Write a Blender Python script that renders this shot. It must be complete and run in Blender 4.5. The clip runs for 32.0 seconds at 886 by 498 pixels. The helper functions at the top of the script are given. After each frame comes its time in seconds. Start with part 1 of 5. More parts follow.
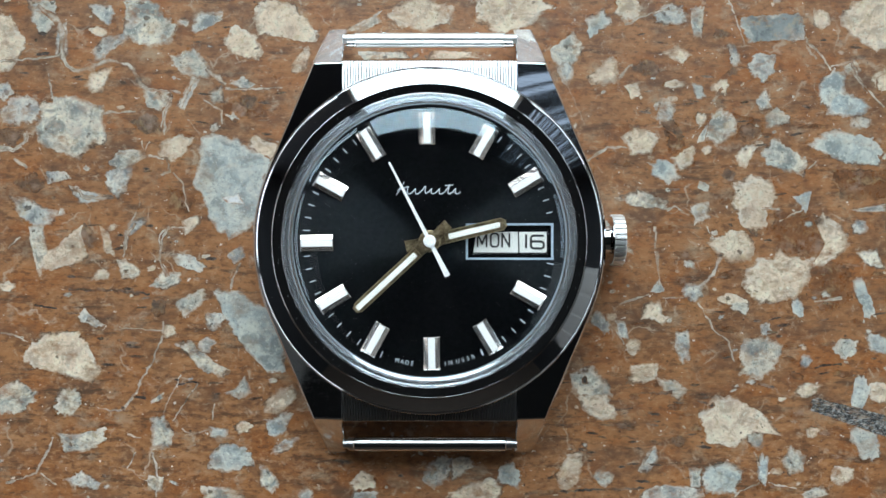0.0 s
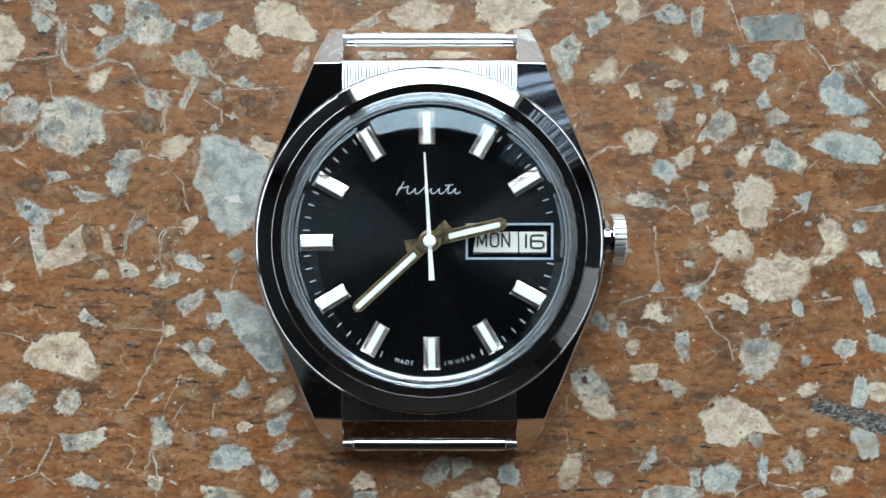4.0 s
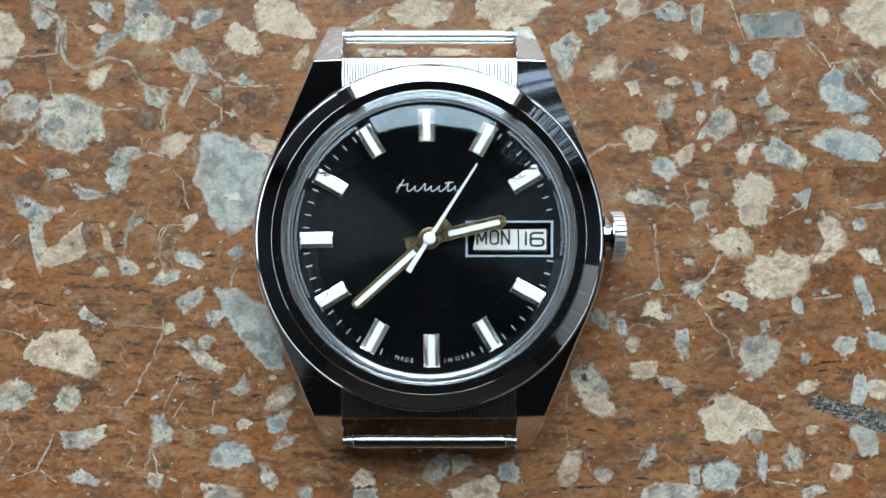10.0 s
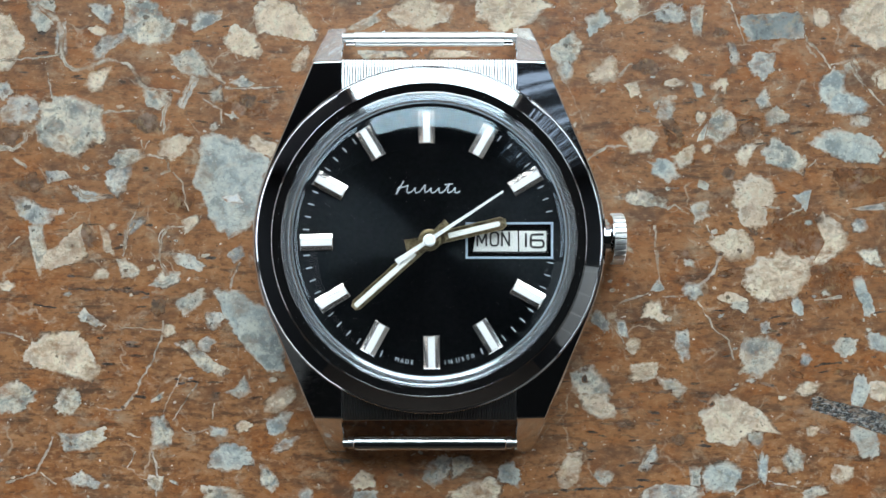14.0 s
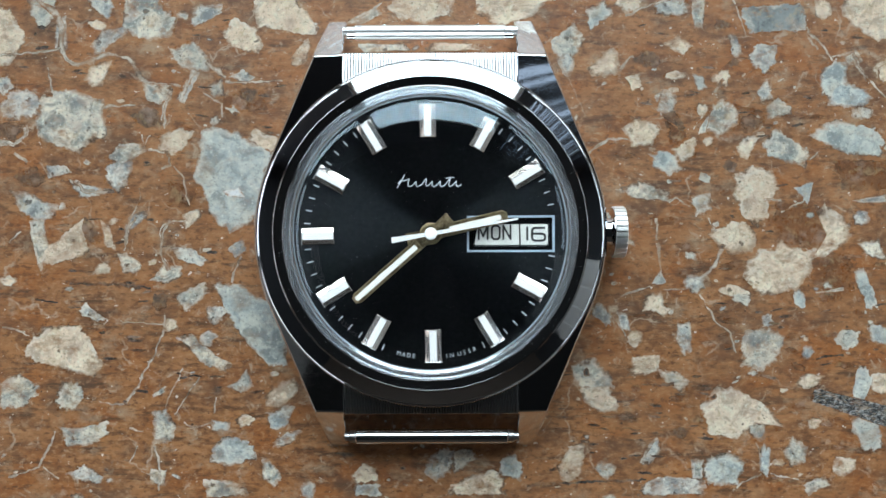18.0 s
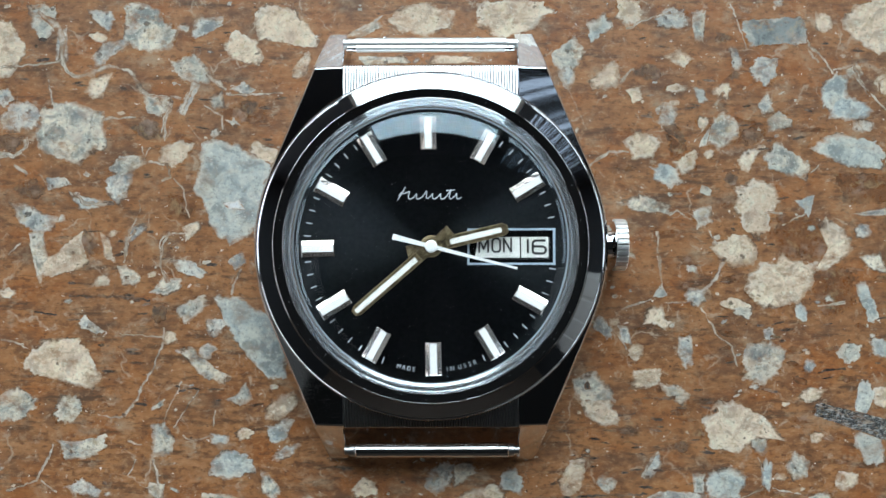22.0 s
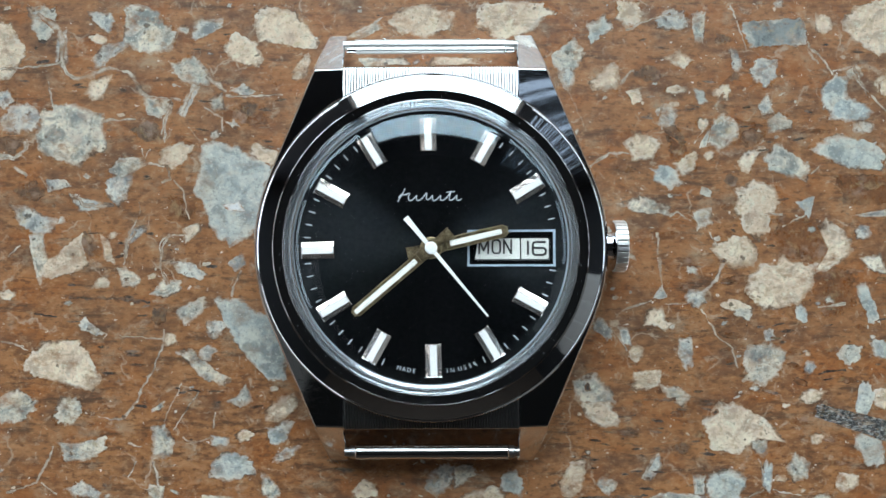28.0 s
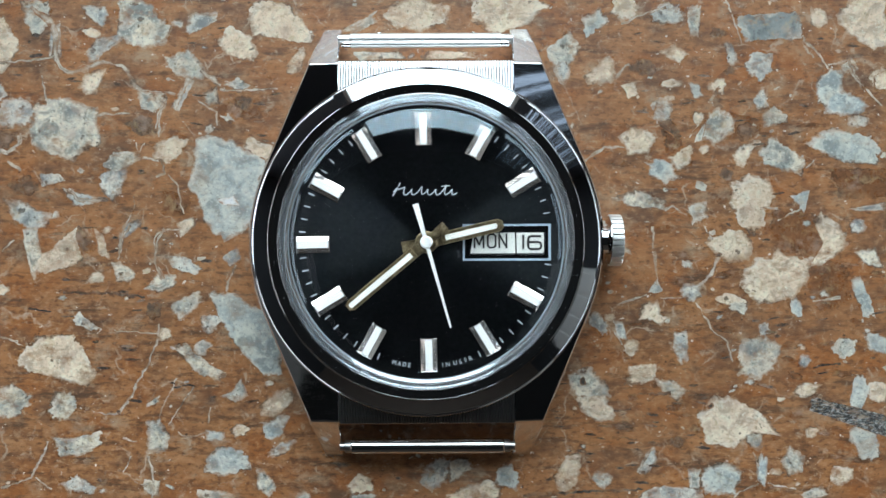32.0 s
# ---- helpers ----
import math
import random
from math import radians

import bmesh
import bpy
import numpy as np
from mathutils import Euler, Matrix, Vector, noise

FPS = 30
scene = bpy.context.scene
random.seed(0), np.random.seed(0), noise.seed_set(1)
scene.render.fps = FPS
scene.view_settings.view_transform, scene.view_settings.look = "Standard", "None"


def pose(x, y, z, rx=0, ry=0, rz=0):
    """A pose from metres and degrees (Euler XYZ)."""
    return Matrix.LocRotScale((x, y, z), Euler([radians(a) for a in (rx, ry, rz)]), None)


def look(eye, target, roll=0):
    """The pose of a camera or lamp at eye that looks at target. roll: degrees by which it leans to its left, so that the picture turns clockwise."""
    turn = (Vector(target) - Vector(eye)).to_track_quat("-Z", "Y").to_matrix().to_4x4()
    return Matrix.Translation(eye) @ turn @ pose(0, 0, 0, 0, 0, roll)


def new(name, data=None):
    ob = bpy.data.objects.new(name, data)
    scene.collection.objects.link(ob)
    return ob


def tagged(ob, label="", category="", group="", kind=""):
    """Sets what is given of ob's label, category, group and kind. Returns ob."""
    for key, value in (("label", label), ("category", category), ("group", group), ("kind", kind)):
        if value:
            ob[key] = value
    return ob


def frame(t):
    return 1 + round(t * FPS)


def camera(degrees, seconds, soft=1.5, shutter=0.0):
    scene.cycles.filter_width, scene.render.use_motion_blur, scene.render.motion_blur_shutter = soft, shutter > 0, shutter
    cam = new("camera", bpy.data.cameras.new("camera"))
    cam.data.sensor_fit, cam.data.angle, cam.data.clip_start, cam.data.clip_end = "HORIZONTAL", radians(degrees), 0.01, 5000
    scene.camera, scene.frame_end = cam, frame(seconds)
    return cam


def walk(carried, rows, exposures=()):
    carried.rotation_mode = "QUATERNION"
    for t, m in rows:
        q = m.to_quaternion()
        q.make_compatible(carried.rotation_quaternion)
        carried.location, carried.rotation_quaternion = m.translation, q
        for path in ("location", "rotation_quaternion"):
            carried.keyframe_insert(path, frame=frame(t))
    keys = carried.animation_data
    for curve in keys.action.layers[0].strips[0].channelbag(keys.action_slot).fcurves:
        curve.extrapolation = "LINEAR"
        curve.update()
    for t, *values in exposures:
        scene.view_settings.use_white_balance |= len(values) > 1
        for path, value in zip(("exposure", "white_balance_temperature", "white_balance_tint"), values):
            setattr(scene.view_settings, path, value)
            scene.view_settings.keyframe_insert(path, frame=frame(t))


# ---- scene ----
cam = camera(50, 32.0, soft=1.5)
# seconds, tilt, lean, turn in degrees and height in millimetres of a lens held over the watch
PATH = [
    (0, 0.000, 0.000, 0.000, 106.000),
    (0.5, 0.042, -0.002, 0.009, 105.982),
    (1, 0.095, -0.003, 0.002, 105.991),
    (1.5, 0.145, -0.001, 0.012, 105.990),
    (2, 0.185, -0.004, 0.026, 106.000),
    (2.5, 0.199, -0.002, 0.002, 105.989),
    (3, 0.150, 0.004, 0.022, 106.034),
    (3.5, 0.046, -0.000, 0.001, 105.998),
    (5.5, -0.054, -0.011, -0.001, 106.053),
    (6, -0.005, -0.009, 0.001, 106.039),
    (6.5, 0.030, -0.017, 0.012, 106.026),
    (7, 0.046, -0.010, 0.001, 106.032),
    (7.5, 0.025, -0.014, -0.013, 106.052),
    (8, -0.012, -0.014, -0.005, 106.020),
    (8.5, -0.068, -0.013, 0.005, 106.013),
    (9, -0.114, -0.013, -0.005, 106.026),
    (9.5, -0.153, -0.016, 0.005, 106.006),
    (10, -0.165, -0.015, -0.003, 106.012),
    (10.5, -0.170, -0.026, -0.006, 106.035),
    (11, -0.192, -0.036, -0.008, 106.033),
    (11.5, -0.196, -0.038, 0.010, 106.025),
    (12, -0.209, -0.038, -0.017, 105.947),
    (12.5, -0.216, -0.033, -0.045, 105.941),
    (13, -0.184, -0.033, -0.010, 105.924),
    (13.5, -0.115, -0.028, -0.043, 105.953),
    (14, -0.060, -0.013, -0.064, 105.964),
    (14.5, -0.051, -0.006, -0.129, 105.965),
    (16.5, -0.449, 0.068, -0.255, 105.898),
    (17, -0.449, 0.068, -0.255, 105.898),
    (17.5, -0.447, 0.066, -0.248, 105.893),
    (18, -0.447, 0.066, -0.248, 105.893),
    (18.5, -0.447, 0.068, -0.251, 105.913),
    (19, -0.442, 0.068, -0.245, 105.916),
    (19.5, -0.437, 0.068, -0.224, 105.879),
    (20, -0.416, 0.067, -0.193, 105.858),
    (20.5, -0.303, 0.078, -0.195, 105.767),
    (21, -0.141, 0.084, -0.182, 105.689),
    (21.5, 0.101, 0.091, -0.177, 105.643),
    (22, 0.316, 0.089, -0.170, 105.611),
    (22.5, 0.391, 0.090, -0.132, 105.584),
    (23, 0.367, 0.096, -0.178, 105.567),
    (23.5, 0.316, 0.096, -0.178, 105.571),
    (24, 0.262, 0.101, -0.197, 105.580),
    (24.5, 0.231, 0.104, -0.217, 105.599),
    (25, 0.209, 0.106, -0.209, 105.569),
    (25.5, 0.199, 0.107, -0.245, 105.614),
    (27.5, 0.376, 0.098, -0.189, 105.567),
    (28, 0.410, 0.093, -0.220, 105.572),
    (28.5, 0.380, 0.081, -0.209, 105.608),
    (29, 0.304, 0.064, -0.217, 105.576),
    (29.5, 0.212, 0.035, -0.230, 105.619),
    (30, 0.140, -0.003, -0.251, 105.590),
    (30.5, 0.081, -0.052, -0.274, 105.588),
    (31, 0.060, -0.087, -0.262, 105.573),
    (31.5, 0.056, -0.139, -0.274, 105.537),
    (32, 0.066, -0.192, -0.273, 105.457),
]
walk(cam, [(t, pose(0, 0, h * 0.001, rx, ry, rz)) for t, rx, ry, rz, h in PATH])

# ---- light: an overcast sky behind one large window, and added fill lamps ----
world = bpy.data.worlds.new("world")
scene.world = world
world.use_nodes = True
wn = world.node_tree
sky = wn.nodes.new("ShaderNodeTexSky")
sky.sky_type = "NISHITA"
sky.sun_disc = False
sky.sun_elevation = radians(40)
sky.sun_rotation = radians(0)
wn.links.new(sky.outputs["Color"], wn.nodes["Background"].inputs["Color"])
wn.nodes["Background"].inputs["Strength"].default_value = 0.06
scene.view_settings.exposure = -0.08

WIN = (-0.54, 0.60, 0.28, 1.85)  # x0, x1, z0, z1 of the window opening
WALL_Y = 0.95
lamp = bpy.data.lights.new("window_light", "AREA")
lamp.shape = "RECTANGLE"
lamp.size, lamp.size_y = WIN[1] - WIN[0], WIN[3] - WIN[2]
lamp.energy = 47.5
lamp.color = (0.765, 0.92, 1.0)
SIDE_GAP = (0.72, 1.80, 0.80, 2.95)  # an added, barred opening beside the first, with a fill lamp
side = bpy.data.lights.new("side_fill_light", "AREA")
side.shape = "RECTANGLE"
side.size, side.size_y = SIDE_GAP[1] - SIDE_GAP[0], SIDE_GAP[3] - SIDE_GAP[2]
side.energy = 4.2
side.color = (0.62, 0.82, 1.0)
new("side_fill_light", side).matrix_world = look(((SIDE_GAP[0] + SIDE_GAP[1]) / 2, WALL_Y + 0.09, (SIDE_GAP[2] + SIDE_GAP[3]) / 2), ((SIDE_GAP[0] + SIDE_GAP[1]) / 2, -1, (SIDE_GAP[2] + SIDE_GAP[3]) / 2))
WEST_GAP = (-1.1, 0.88, 0.42, 1.0)  # y0, y1, z0, z1 of an unseen west opening added for rim highlights
west = bpy.data.lights.new("west_fill_light", "AREA")
west.shape = "RECTANGLE"
west.size, west.size_y = WEST_GAP[1] - WEST_GAP[0], WEST_GAP[3] - WEST_GAP[2]
west.energy = 11
west.color = (0.92, 0.96, 1.0)
new("west_fill_light", west).matrix_world = look((-2.27, (WEST_GAP[0] + WEST_GAP[1]) / 2, (WEST_GAP[2] + WEST_GAP[3]) / 2), (2, (WEST_GAP[0] + WEST_GAP[1]) / 2, (WEST_GAP[2] + WEST_GAP[3]) / 2))
EAST_GAP = (-0.28, 0.88, 0.42, 1.0)  # y0, y1, z0, z1 of an unseen east opening, added to brighten the crystal's rim
east = bpy.data.lights.new("east_fill_light", "AREA")
east.shape = "RECTANGLE"
east.size, east.size_y = EAST_GAP[1] - EAST_GAP[0], EAST_GAP[3] - EAST_GAP[2]
east.energy = 5.5
east.color = (0.84, 0.93, 1.0)
new("east_fill_light", east).matrix_world = look((2.27, (EAST_GAP[0] + EAST_GAP[1]) / 2, (EAST_GAP[2] + EAST_GAP[3]) / 2), (-2, (EAST_GAP[0] + EAST_GAP[1]) / 2, (EAST_GAP[2] + EAST_GAP[3]) / 2))
LOW = ((-2.05, -0.62), (0.68, 2.05))  # x0, x1 of two low openings added beside the large one
LOW_Z = (0.26, 0.71)
# fill lamps in the low openings, for the pale ring on the crystal
for x0, x1 in LOW:
    low = bpy.data.lights.new("low_fill_light", "AREA")
    low.shape = "RECTANGLE"
    low.size, low.size_y = x1 - x0, LOW_Z[1] - LOW_Z[0]
    low.energy = 12.0 if x0 < 0 else 8.0
    low.color = (0.80, 0.92, 1.0)
    mid = ((x0 + x1) / 2, WALL_Y + 0.06, (LOW_Z[0] + LOW_Z[1]) / 2)
    new("low_fill_light", low).matrix_world = look(mid, (mid[0], -1, mid[2]))
new("window_light", lamp).matrix_world = look(((WIN[0] + WIN[1]) / 2, WALL_Y + 0.06, (WIN[2] + WIN[3]) / 2), ((WIN[0] + WIN[1]) / 2, -1, (WIN[2] + WIN[3]) / 2))


# ---- materials ----
def material(name, color=(0.5, 0.5, 0.5), rough=0.5, metal=0.0, **more):
    m = bpy.data.materials.new(name)
    m.use_nodes = True
    b = m.node_tree.nodes["Principled BSDF"]
    b.inputs["Base Color"].default_value = (*color, 1)
    b.inputs["Roughness"].default_value = rough
    b.inputs["Metallic"].default_value = metal
    for key, value in more.items():
        b.inputs[key.replace("_", " ")].default_value = value
    return m


class Nodes:
    """Short names for the nodes of one material."""

    def __init__(self, m):
        self.t = m.node_tree
        self.b = self.t.nodes["Principled BSDF"]

    def add(self, kind):
        return self.t.nodes.new(kind)

    def link(self, a, b):
        self.t.links.new(a, b)

    def coords(self, sx, sy, sz, shift=0.0, turn=0.0):
        c, m = self.add("ShaderNodeTexCoord"), self.add("ShaderNodeMapping")
        m.inputs["Scale"].default_value = (sx, sy, sz)
        m.inputs["Location"].default_value = (shift, shift * 0.7, shift * 0.3)
        m.inputs["Rotation"].default_value = (0, 0, turn)
        self.link(c.outputs["Object"], m.inputs["Vector"])
        return m.outputs["Vector"]

    def place(self, sx, sy, shift=0.0):
        g, m = self.add("ShaderNodeNewGeometry"), self.add("ShaderNodeMapping")
        m.inputs["Scale"].default_value = (sx, sy, 1)
        m.inputs["Location"].default_value = (shift, shift * 0.7, shift * 0.3)
        self.link(g.outputs["Position"], m.inputs["Vector"])
        return m.outputs["Vector"]

    def scattered(self, vector, amount=50.0):
        i, v, a = self.add("ShaderNodeObjectInfo"), self.add("ShaderNodeVectorMath"), self.add("ShaderNodeVectorMath")
        v.operation = "SCALE"
        v.inputs[0].default_value = (1.0, 0.37, 0.71)
        s = self.math("MULTIPLY", i.outputs["Random"], amount)
        self.link(s, v.inputs["Scale"])
        self.link(vector, a.inputs[0])
        self.link(v.outputs["Vector"], a.inputs[1])
        return a.outputs["Vector"]

    def noise(self, vector, scale=1.0, detail=4.0, rough=0.55, twist=0.0):
        n = self.add("ShaderNodeTexNoise")
        n.inputs["Scale"].default_value = scale
        n.inputs["Detail"].default_value = detail
        n.inputs["Roughness"].default_value = rough
        n.inputs["Distortion"].default_value = twist
        self.link(vector, n.inputs["Vector"])
        return n.outputs["Fac"]

    def ramp(self, fac, *stops):
        r = self.add("ShaderNodeValToRGB")
        e = r.color_ramp.elements
        while len(e) < len(stops):
            e.new(0.5)
        for el, (p, c) in zip(e, stops):
            el.position = p
            el.color = (*c, 1) if isinstance(c, tuple) else (c, c, c, 1)
        self.link(fac, r.inputs["Fac"])
        return r.outputs["Color"]

    def mix(self, fac, a, b, how="MIX"):
        m = self.add("ShaderNodeMix")
        m.data_type, m.blend_type = "RGBA", how
        for value, socket in ((fac, m.inputs[0]), (a, m.inputs[6]), (b, m.inputs[7])):
            if isinstance(value, tuple):
                socket.default_value = (*value, 1)
            elif isinstance(value, float):
                socket.default_value = value
            else:
                self.link(value, socket)
        return m.outputs[2]

    def math(self, how, a, b):
        m = self.add("ShaderNodeMath")
        m.operation = how
        for value, socket in ((a, m.inputs[0]), (b, m.inputs[1])):
            if isinstance(value, (int, float)):
                socket.default_value = value
            else:
                self.link(value, socket)
        return m.outputs[0]

    def bump(self, height, distance, strength=1.0):
        n = self.add("ShaderNodeBump")
        n.inputs["Distance"].default_value = distance
        n.inputs["Strength"].default_value = strength
        self.link(height, n.inputs["Height"])
        self.link(n.outputs["Normal"], self.b.inputs["Normal"])


def binder_color(n):
    """Brown cement: rusty mottling, short drawn streaks, dark smudges, pinholes and pale lime dust."""
    grain = n.noise(n.place(190, 640), 1.0, 8, 0.66, 0.5)
    cloud = n.noise(n.place(120, 170, 3.0), 1.0, 5, 0.6)
    fine = n.noise(n.place(1000, 1700, 7.0), 1.0, 5, 0.68)
    base = n.ramp(grain, (0.30, (0.185, 0.083, 0.038)), (0.45, (0.278, 0.120, 0.049)), (0.57, (0.348, 0.153, 0.062)), (0.74, (0.440, 0.226, 0.110)))
    base = n.mix(n.ramp(cloud, (0.45, 0.0), (0.66, 0.6)), base, (0.380, 0.165, 0.062))
    knot = n.noise(n.place(430, 520, 29.0), 1.0, 7, 0.70)
    base = n.mix(n.ramp(knot, (0.34, 0.6), (0.48, 0.0)), base, (0.140, 0.060, 0.026))
    base = n.mix(n.ramp(knot, (0.55, 0.0), (0.70, 0.55)), base, (0.420, 0.225, 0.112))
    rust = n.ramp(n.noise(n.place(140, 210, 23.0), 1.0, 4, 0.58), (0.50, 0.0), (0.64, 0.65))
    base = n.mix(rust, base, (0.300, 0.096, 0.024))
    smudge = n.ramp(n.noise(n.place(150, 270, 41.0), 1.0, 6, 0.62), (0.52, 0.0), (0.68, 0.8))
    base = n.mix(smudge, base, (0.120, 0.066, 0.041))
    dark = n.ramp(n.noise(n.place(190, 900, 11.0), 1.0, 6, 0.68), (0.54, 0.0), (0.66, 0.85))
    base = n.mix(dark, base, (0.090, 0.048, 0.028))
    base = n.mix(n.ramp(fine, (0.36, 0.75), (0.47, 0.0)), base, (0.125, 0.056, 0.027))
    base = n.mix(n.ramp(fine, (0.55, 0.0), (0.68, 0.55)), base, (0.470, 0.270, 0.140))
    pale = n.ramp(n.noise(n.place(230, 290, 17.0), 1.0, 8, 0.70), (0.55, 0.0), (0.70, 0.65))
    base = n.mix(pale, base, (0.440, 0.320, 0.210))
    chalk = n.ramp(n.noise(n.place(620, 700, 97.0), 1.0, 6, 0.7, 0.6), (0.58, 0.0), (0.68, 0.6))
    base = n.mix(chalk, base, (0.500, 0.390, 0.285))
    web = n.add("ShaderNodeTexVoronoi")
    web.feature = "DISTANCE_TO_EDGE"
    web.inputs["Scale"].default_value = 105
    bend = n.add("ShaderNodeTexNoise")
    bend.inputs["Scale"].default_value, bend.inputs["Detail"].default_value = 240, 5
    shift = n.add("ShaderNodeVectorMath")
    shift.operation = "MULTIPLY_ADD"
    shift.inputs[1].default_value = (0.007, 0.007, 0.0)
    where = n.place(1, 1, 0.4)
    n.link(where, bend.inputs["Vector"])
    n.link(bend.outputs["Color"], shift.inputs[0])
    n.link(where, shift.inputs[2])
    n.link(shift.outputs["Vector"], web.inputs["Vector"])
    line = n.ramp(web.outputs["Distance"], (0.004, 0.60), (0.020, 0.0))
    open_part = n.ramp(n.noise(n.place(190, 210, 19.0), 1.0, 5, 0.65), (0.51, 0.0), (0.62, 1.0))
    base = n.mix(n.mix(1.0, line, open_part, "MULTIPLY"), base, (0.520, 0.405, 0.300))
    holes = n.ramp(n.noise(n.place(1300, 1500, 53.0), 1.0, 2, 0.5), (0.72, 0.0), (0.77, 0.8))
    base = n.mix(holes, base, (0.045, 0.025, 0.016))
    # pale flecks, coloured bright so that they carry small glints too
    flecks = n.ramp(n.noise(n.place(1500, 1600, 31.0), 1.0, 3, 0.6), (0.69, 0.0), (0.73, 0.85))
    base = n.mix(flecks, base, (0.76, 0.69, 0.60))
    return base, grain, fine


def matrix_material():
    m = material("terrazzo_binder", rough=0.5, Specular_IOR_Level=0.6)
    n = Nodes(m)
    base, grain, fine = binder_color(n)
    n.link(base, n.b.inputs["Base Color"])
    n.link(n.ramp(grain, (0.3, 0.48), (0.7, 0.34)), n.b.inputs["Roughness"])
    n.bump(n.mix(0.5, grain, fine), 0.00008, 0.6)
    return m


def stone_material(name, light, mid, dark, share=0.5, spots=0.66, stretch=(1, 1, 1), turn=0.0, spread=0.17, edging=0.7, soft=0.55, taint=1.0):
    """Polished stone chip: mottled tones, pale flecks, dark pits, and a rim that the binder has crept over."""
    m = material(name, rough=0.38)
    n = Nodes(m)
    v = n.scattered(n.coords(*stretch, 0.0, turn), 0.9)
    big = n.noise(v, 210, 8, 0.72, 0.4)
    small = n.noise(v, 1050, 7, 0.70)
    base = n.ramp(big, (share - spread * 0.6, light), (share, mid), (share + spread * 0.65, dark))
    base = n.mix(n.ramp(small, (0.36, 0.32), (0.50, 0.0)), base, tuple(c * 0.75 for c in dark))
    base = n.mix(n.ramp(small, (0.51, 0.0), (0.64, 0.55)), base, tuple(min(0.8, c * 1.3) for c in light))
    patch = n.noise(v, 520, 3, 0.55, 0.8)
    base = n.mix(n.ramp(patch, (0.36, 0.75), (0.49, 0.0)), base, tuple(c * 0.64 for c in dark))
    base = n.mix(n.ramp(patch, (0.53, 0.0), (0.64, 0.55)), base, tuple(min(0.85, c * 1.12) for c in light))
    pits = n.ramp(n.noise(v, 1000, 3, 0.5), (spots + 0.01, 0.0), (spots + 0.05, 0.8))
    base = n.mix(pits, base, (0.07, 0.05, 0.04))
    grit = n.noise(v, 2600, 4, 0.65)
    base = n.mix(n.ramp(grit, (0.35, 0.6), (0.44, 0.0)), base, tuple(c * 0.55 for c in dark))
    base = n.mix(n.ramp(grit, (0.58, 0.0), (0.67, 0.65)), base, tuple(min(0.82, c * 1.3 + 0.01) for c in light))
    stain = n.ramp(n.noise(v, 240, 4, 0.6), (0.56, 0.0), (0.72, 0.55))
    base = n.mix(stain, base, (0.36, 0.22, 0.12))
    crack = n.add("ShaderNodeTexVoronoi")
    crack.feature = "DISTANCE_TO_EDGE"
    crack.inputs["Scale"].default_value = 520
    tilt = n.add("ShaderNodeVectorMath")
    jig = n.add("ShaderNodeTexNoise")
    jig.inputs["Scale"].default_value, jig.inputs["Detail"].default_value = 900, 6
    n.link(v, jig.inputs["Vector"])
    tilt.operation = "MULTIPLY_ADD"
    n.link(jig.outputs["Color"], tilt.inputs[0])
    tilt.inputs[1].default_value = (0.0022, 0.0022, 0.0022)
    n.link(v, tilt.inputs[2])
    n.link(tilt.outputs["Vector"], crack.inputs["Vector"])
    seam = n.mix(1.0, n.ramp(crack.outputs["Distance"], (0.0, 0.45), (0.09, 0.0)), n.ramp(n.noise(v, 300, 3, 0.6), (0.50, 0.0), (0.62, 1.0)), "MULTIPLY")
    base = n.mix(seam, base, tuple(c * 0.7 for c in dark))
    ochre = n.ramp(n.noise(v, 700, 5, 0.65, 0.5), (0.55, 0.0), (0.68, 0.5 * taint))
    base = n.mix(ochre, base, (0.50, 0.36, 0.20))
    blush = n.ramp(n.noise(v, 450, 4, 0.6), (0.54, 0.0), (0.66, 0.45 * taint))
    base = n.mix(blush, base, (0.52, 0.37, 0.29))
    tint = n.add("ShaderNodeObjectInfo")
    base = n.mix(n.ramp(tint.outputs["Random"], (0.0, 0.88), (1.0, 1.0)), (0.0, 0.0, 0.0), base)
    warm = n.ramp(n.math("FRACT", n.math("MULTIPLY", tint.outputs["Random"], 7.3), 0), (0.3, 0.0), (1.0, 0.1))
    base = n.mix(warm, base, n.mix(1.0, base, (1.0, 0.87, 0.72), "MULTIPLY"))
    rim = n.add("ShaderNodeAttribute")
    rim.attribute_name = "rim"
    wide = n.math("MULTIPLY", n.math("SUBTRACT", n.noise(n.place(430, 520, 5.0), 1.0, 5, 0.6), 0.5), 2.3)
    tight = n.math("MULTIPLY", n.math("SUBTRACT", n.noise(n.place(1700, 1900, 9.0), 1.0, 4, 0.6), 0.5), 1.3)
    ragged = n.math("ADD", n.math("MULTIPLY", rim.outputs["Fac"], 1.2), n.math("ADD", wide, tight))
    binder = binder_color(n)[0]
    gate = n.ramp(n.noise(n.place(330, 370, 13.0), 1.0, 4, 0.6), (0.44, 0.0), (0.62, edging))
    fringe = n.mix(gate, base, (0.72, 0.66, 0.56))
    base = n.mix(n.ramp(ragged, (0.50, 0.0), (1.05, 1.0)), fringe, base)
    blur = n.math("ADD", n.math("MULTIPLY", n.ramp(n.noise(n.place(260, 300, 61.0), 1.0, 3, 0.5), (0.38, 0.0), (0.64, 1.0)), soft * 1.8), 0.17)
    cover = n.math("ADD", n.math("DIVIDE", n.math("SUBTRACT", ragged, 0.27), blur), 0.5)
    seen = n.ramp(cover, (0.0, 0.0), (1.0, 1.0))
    smear = n.ramp(n.noise(n.place(420, 560, 71.0), 1.0, 7, 0.7), (0.52, 0.0), (0.66, 0.7 * taint))
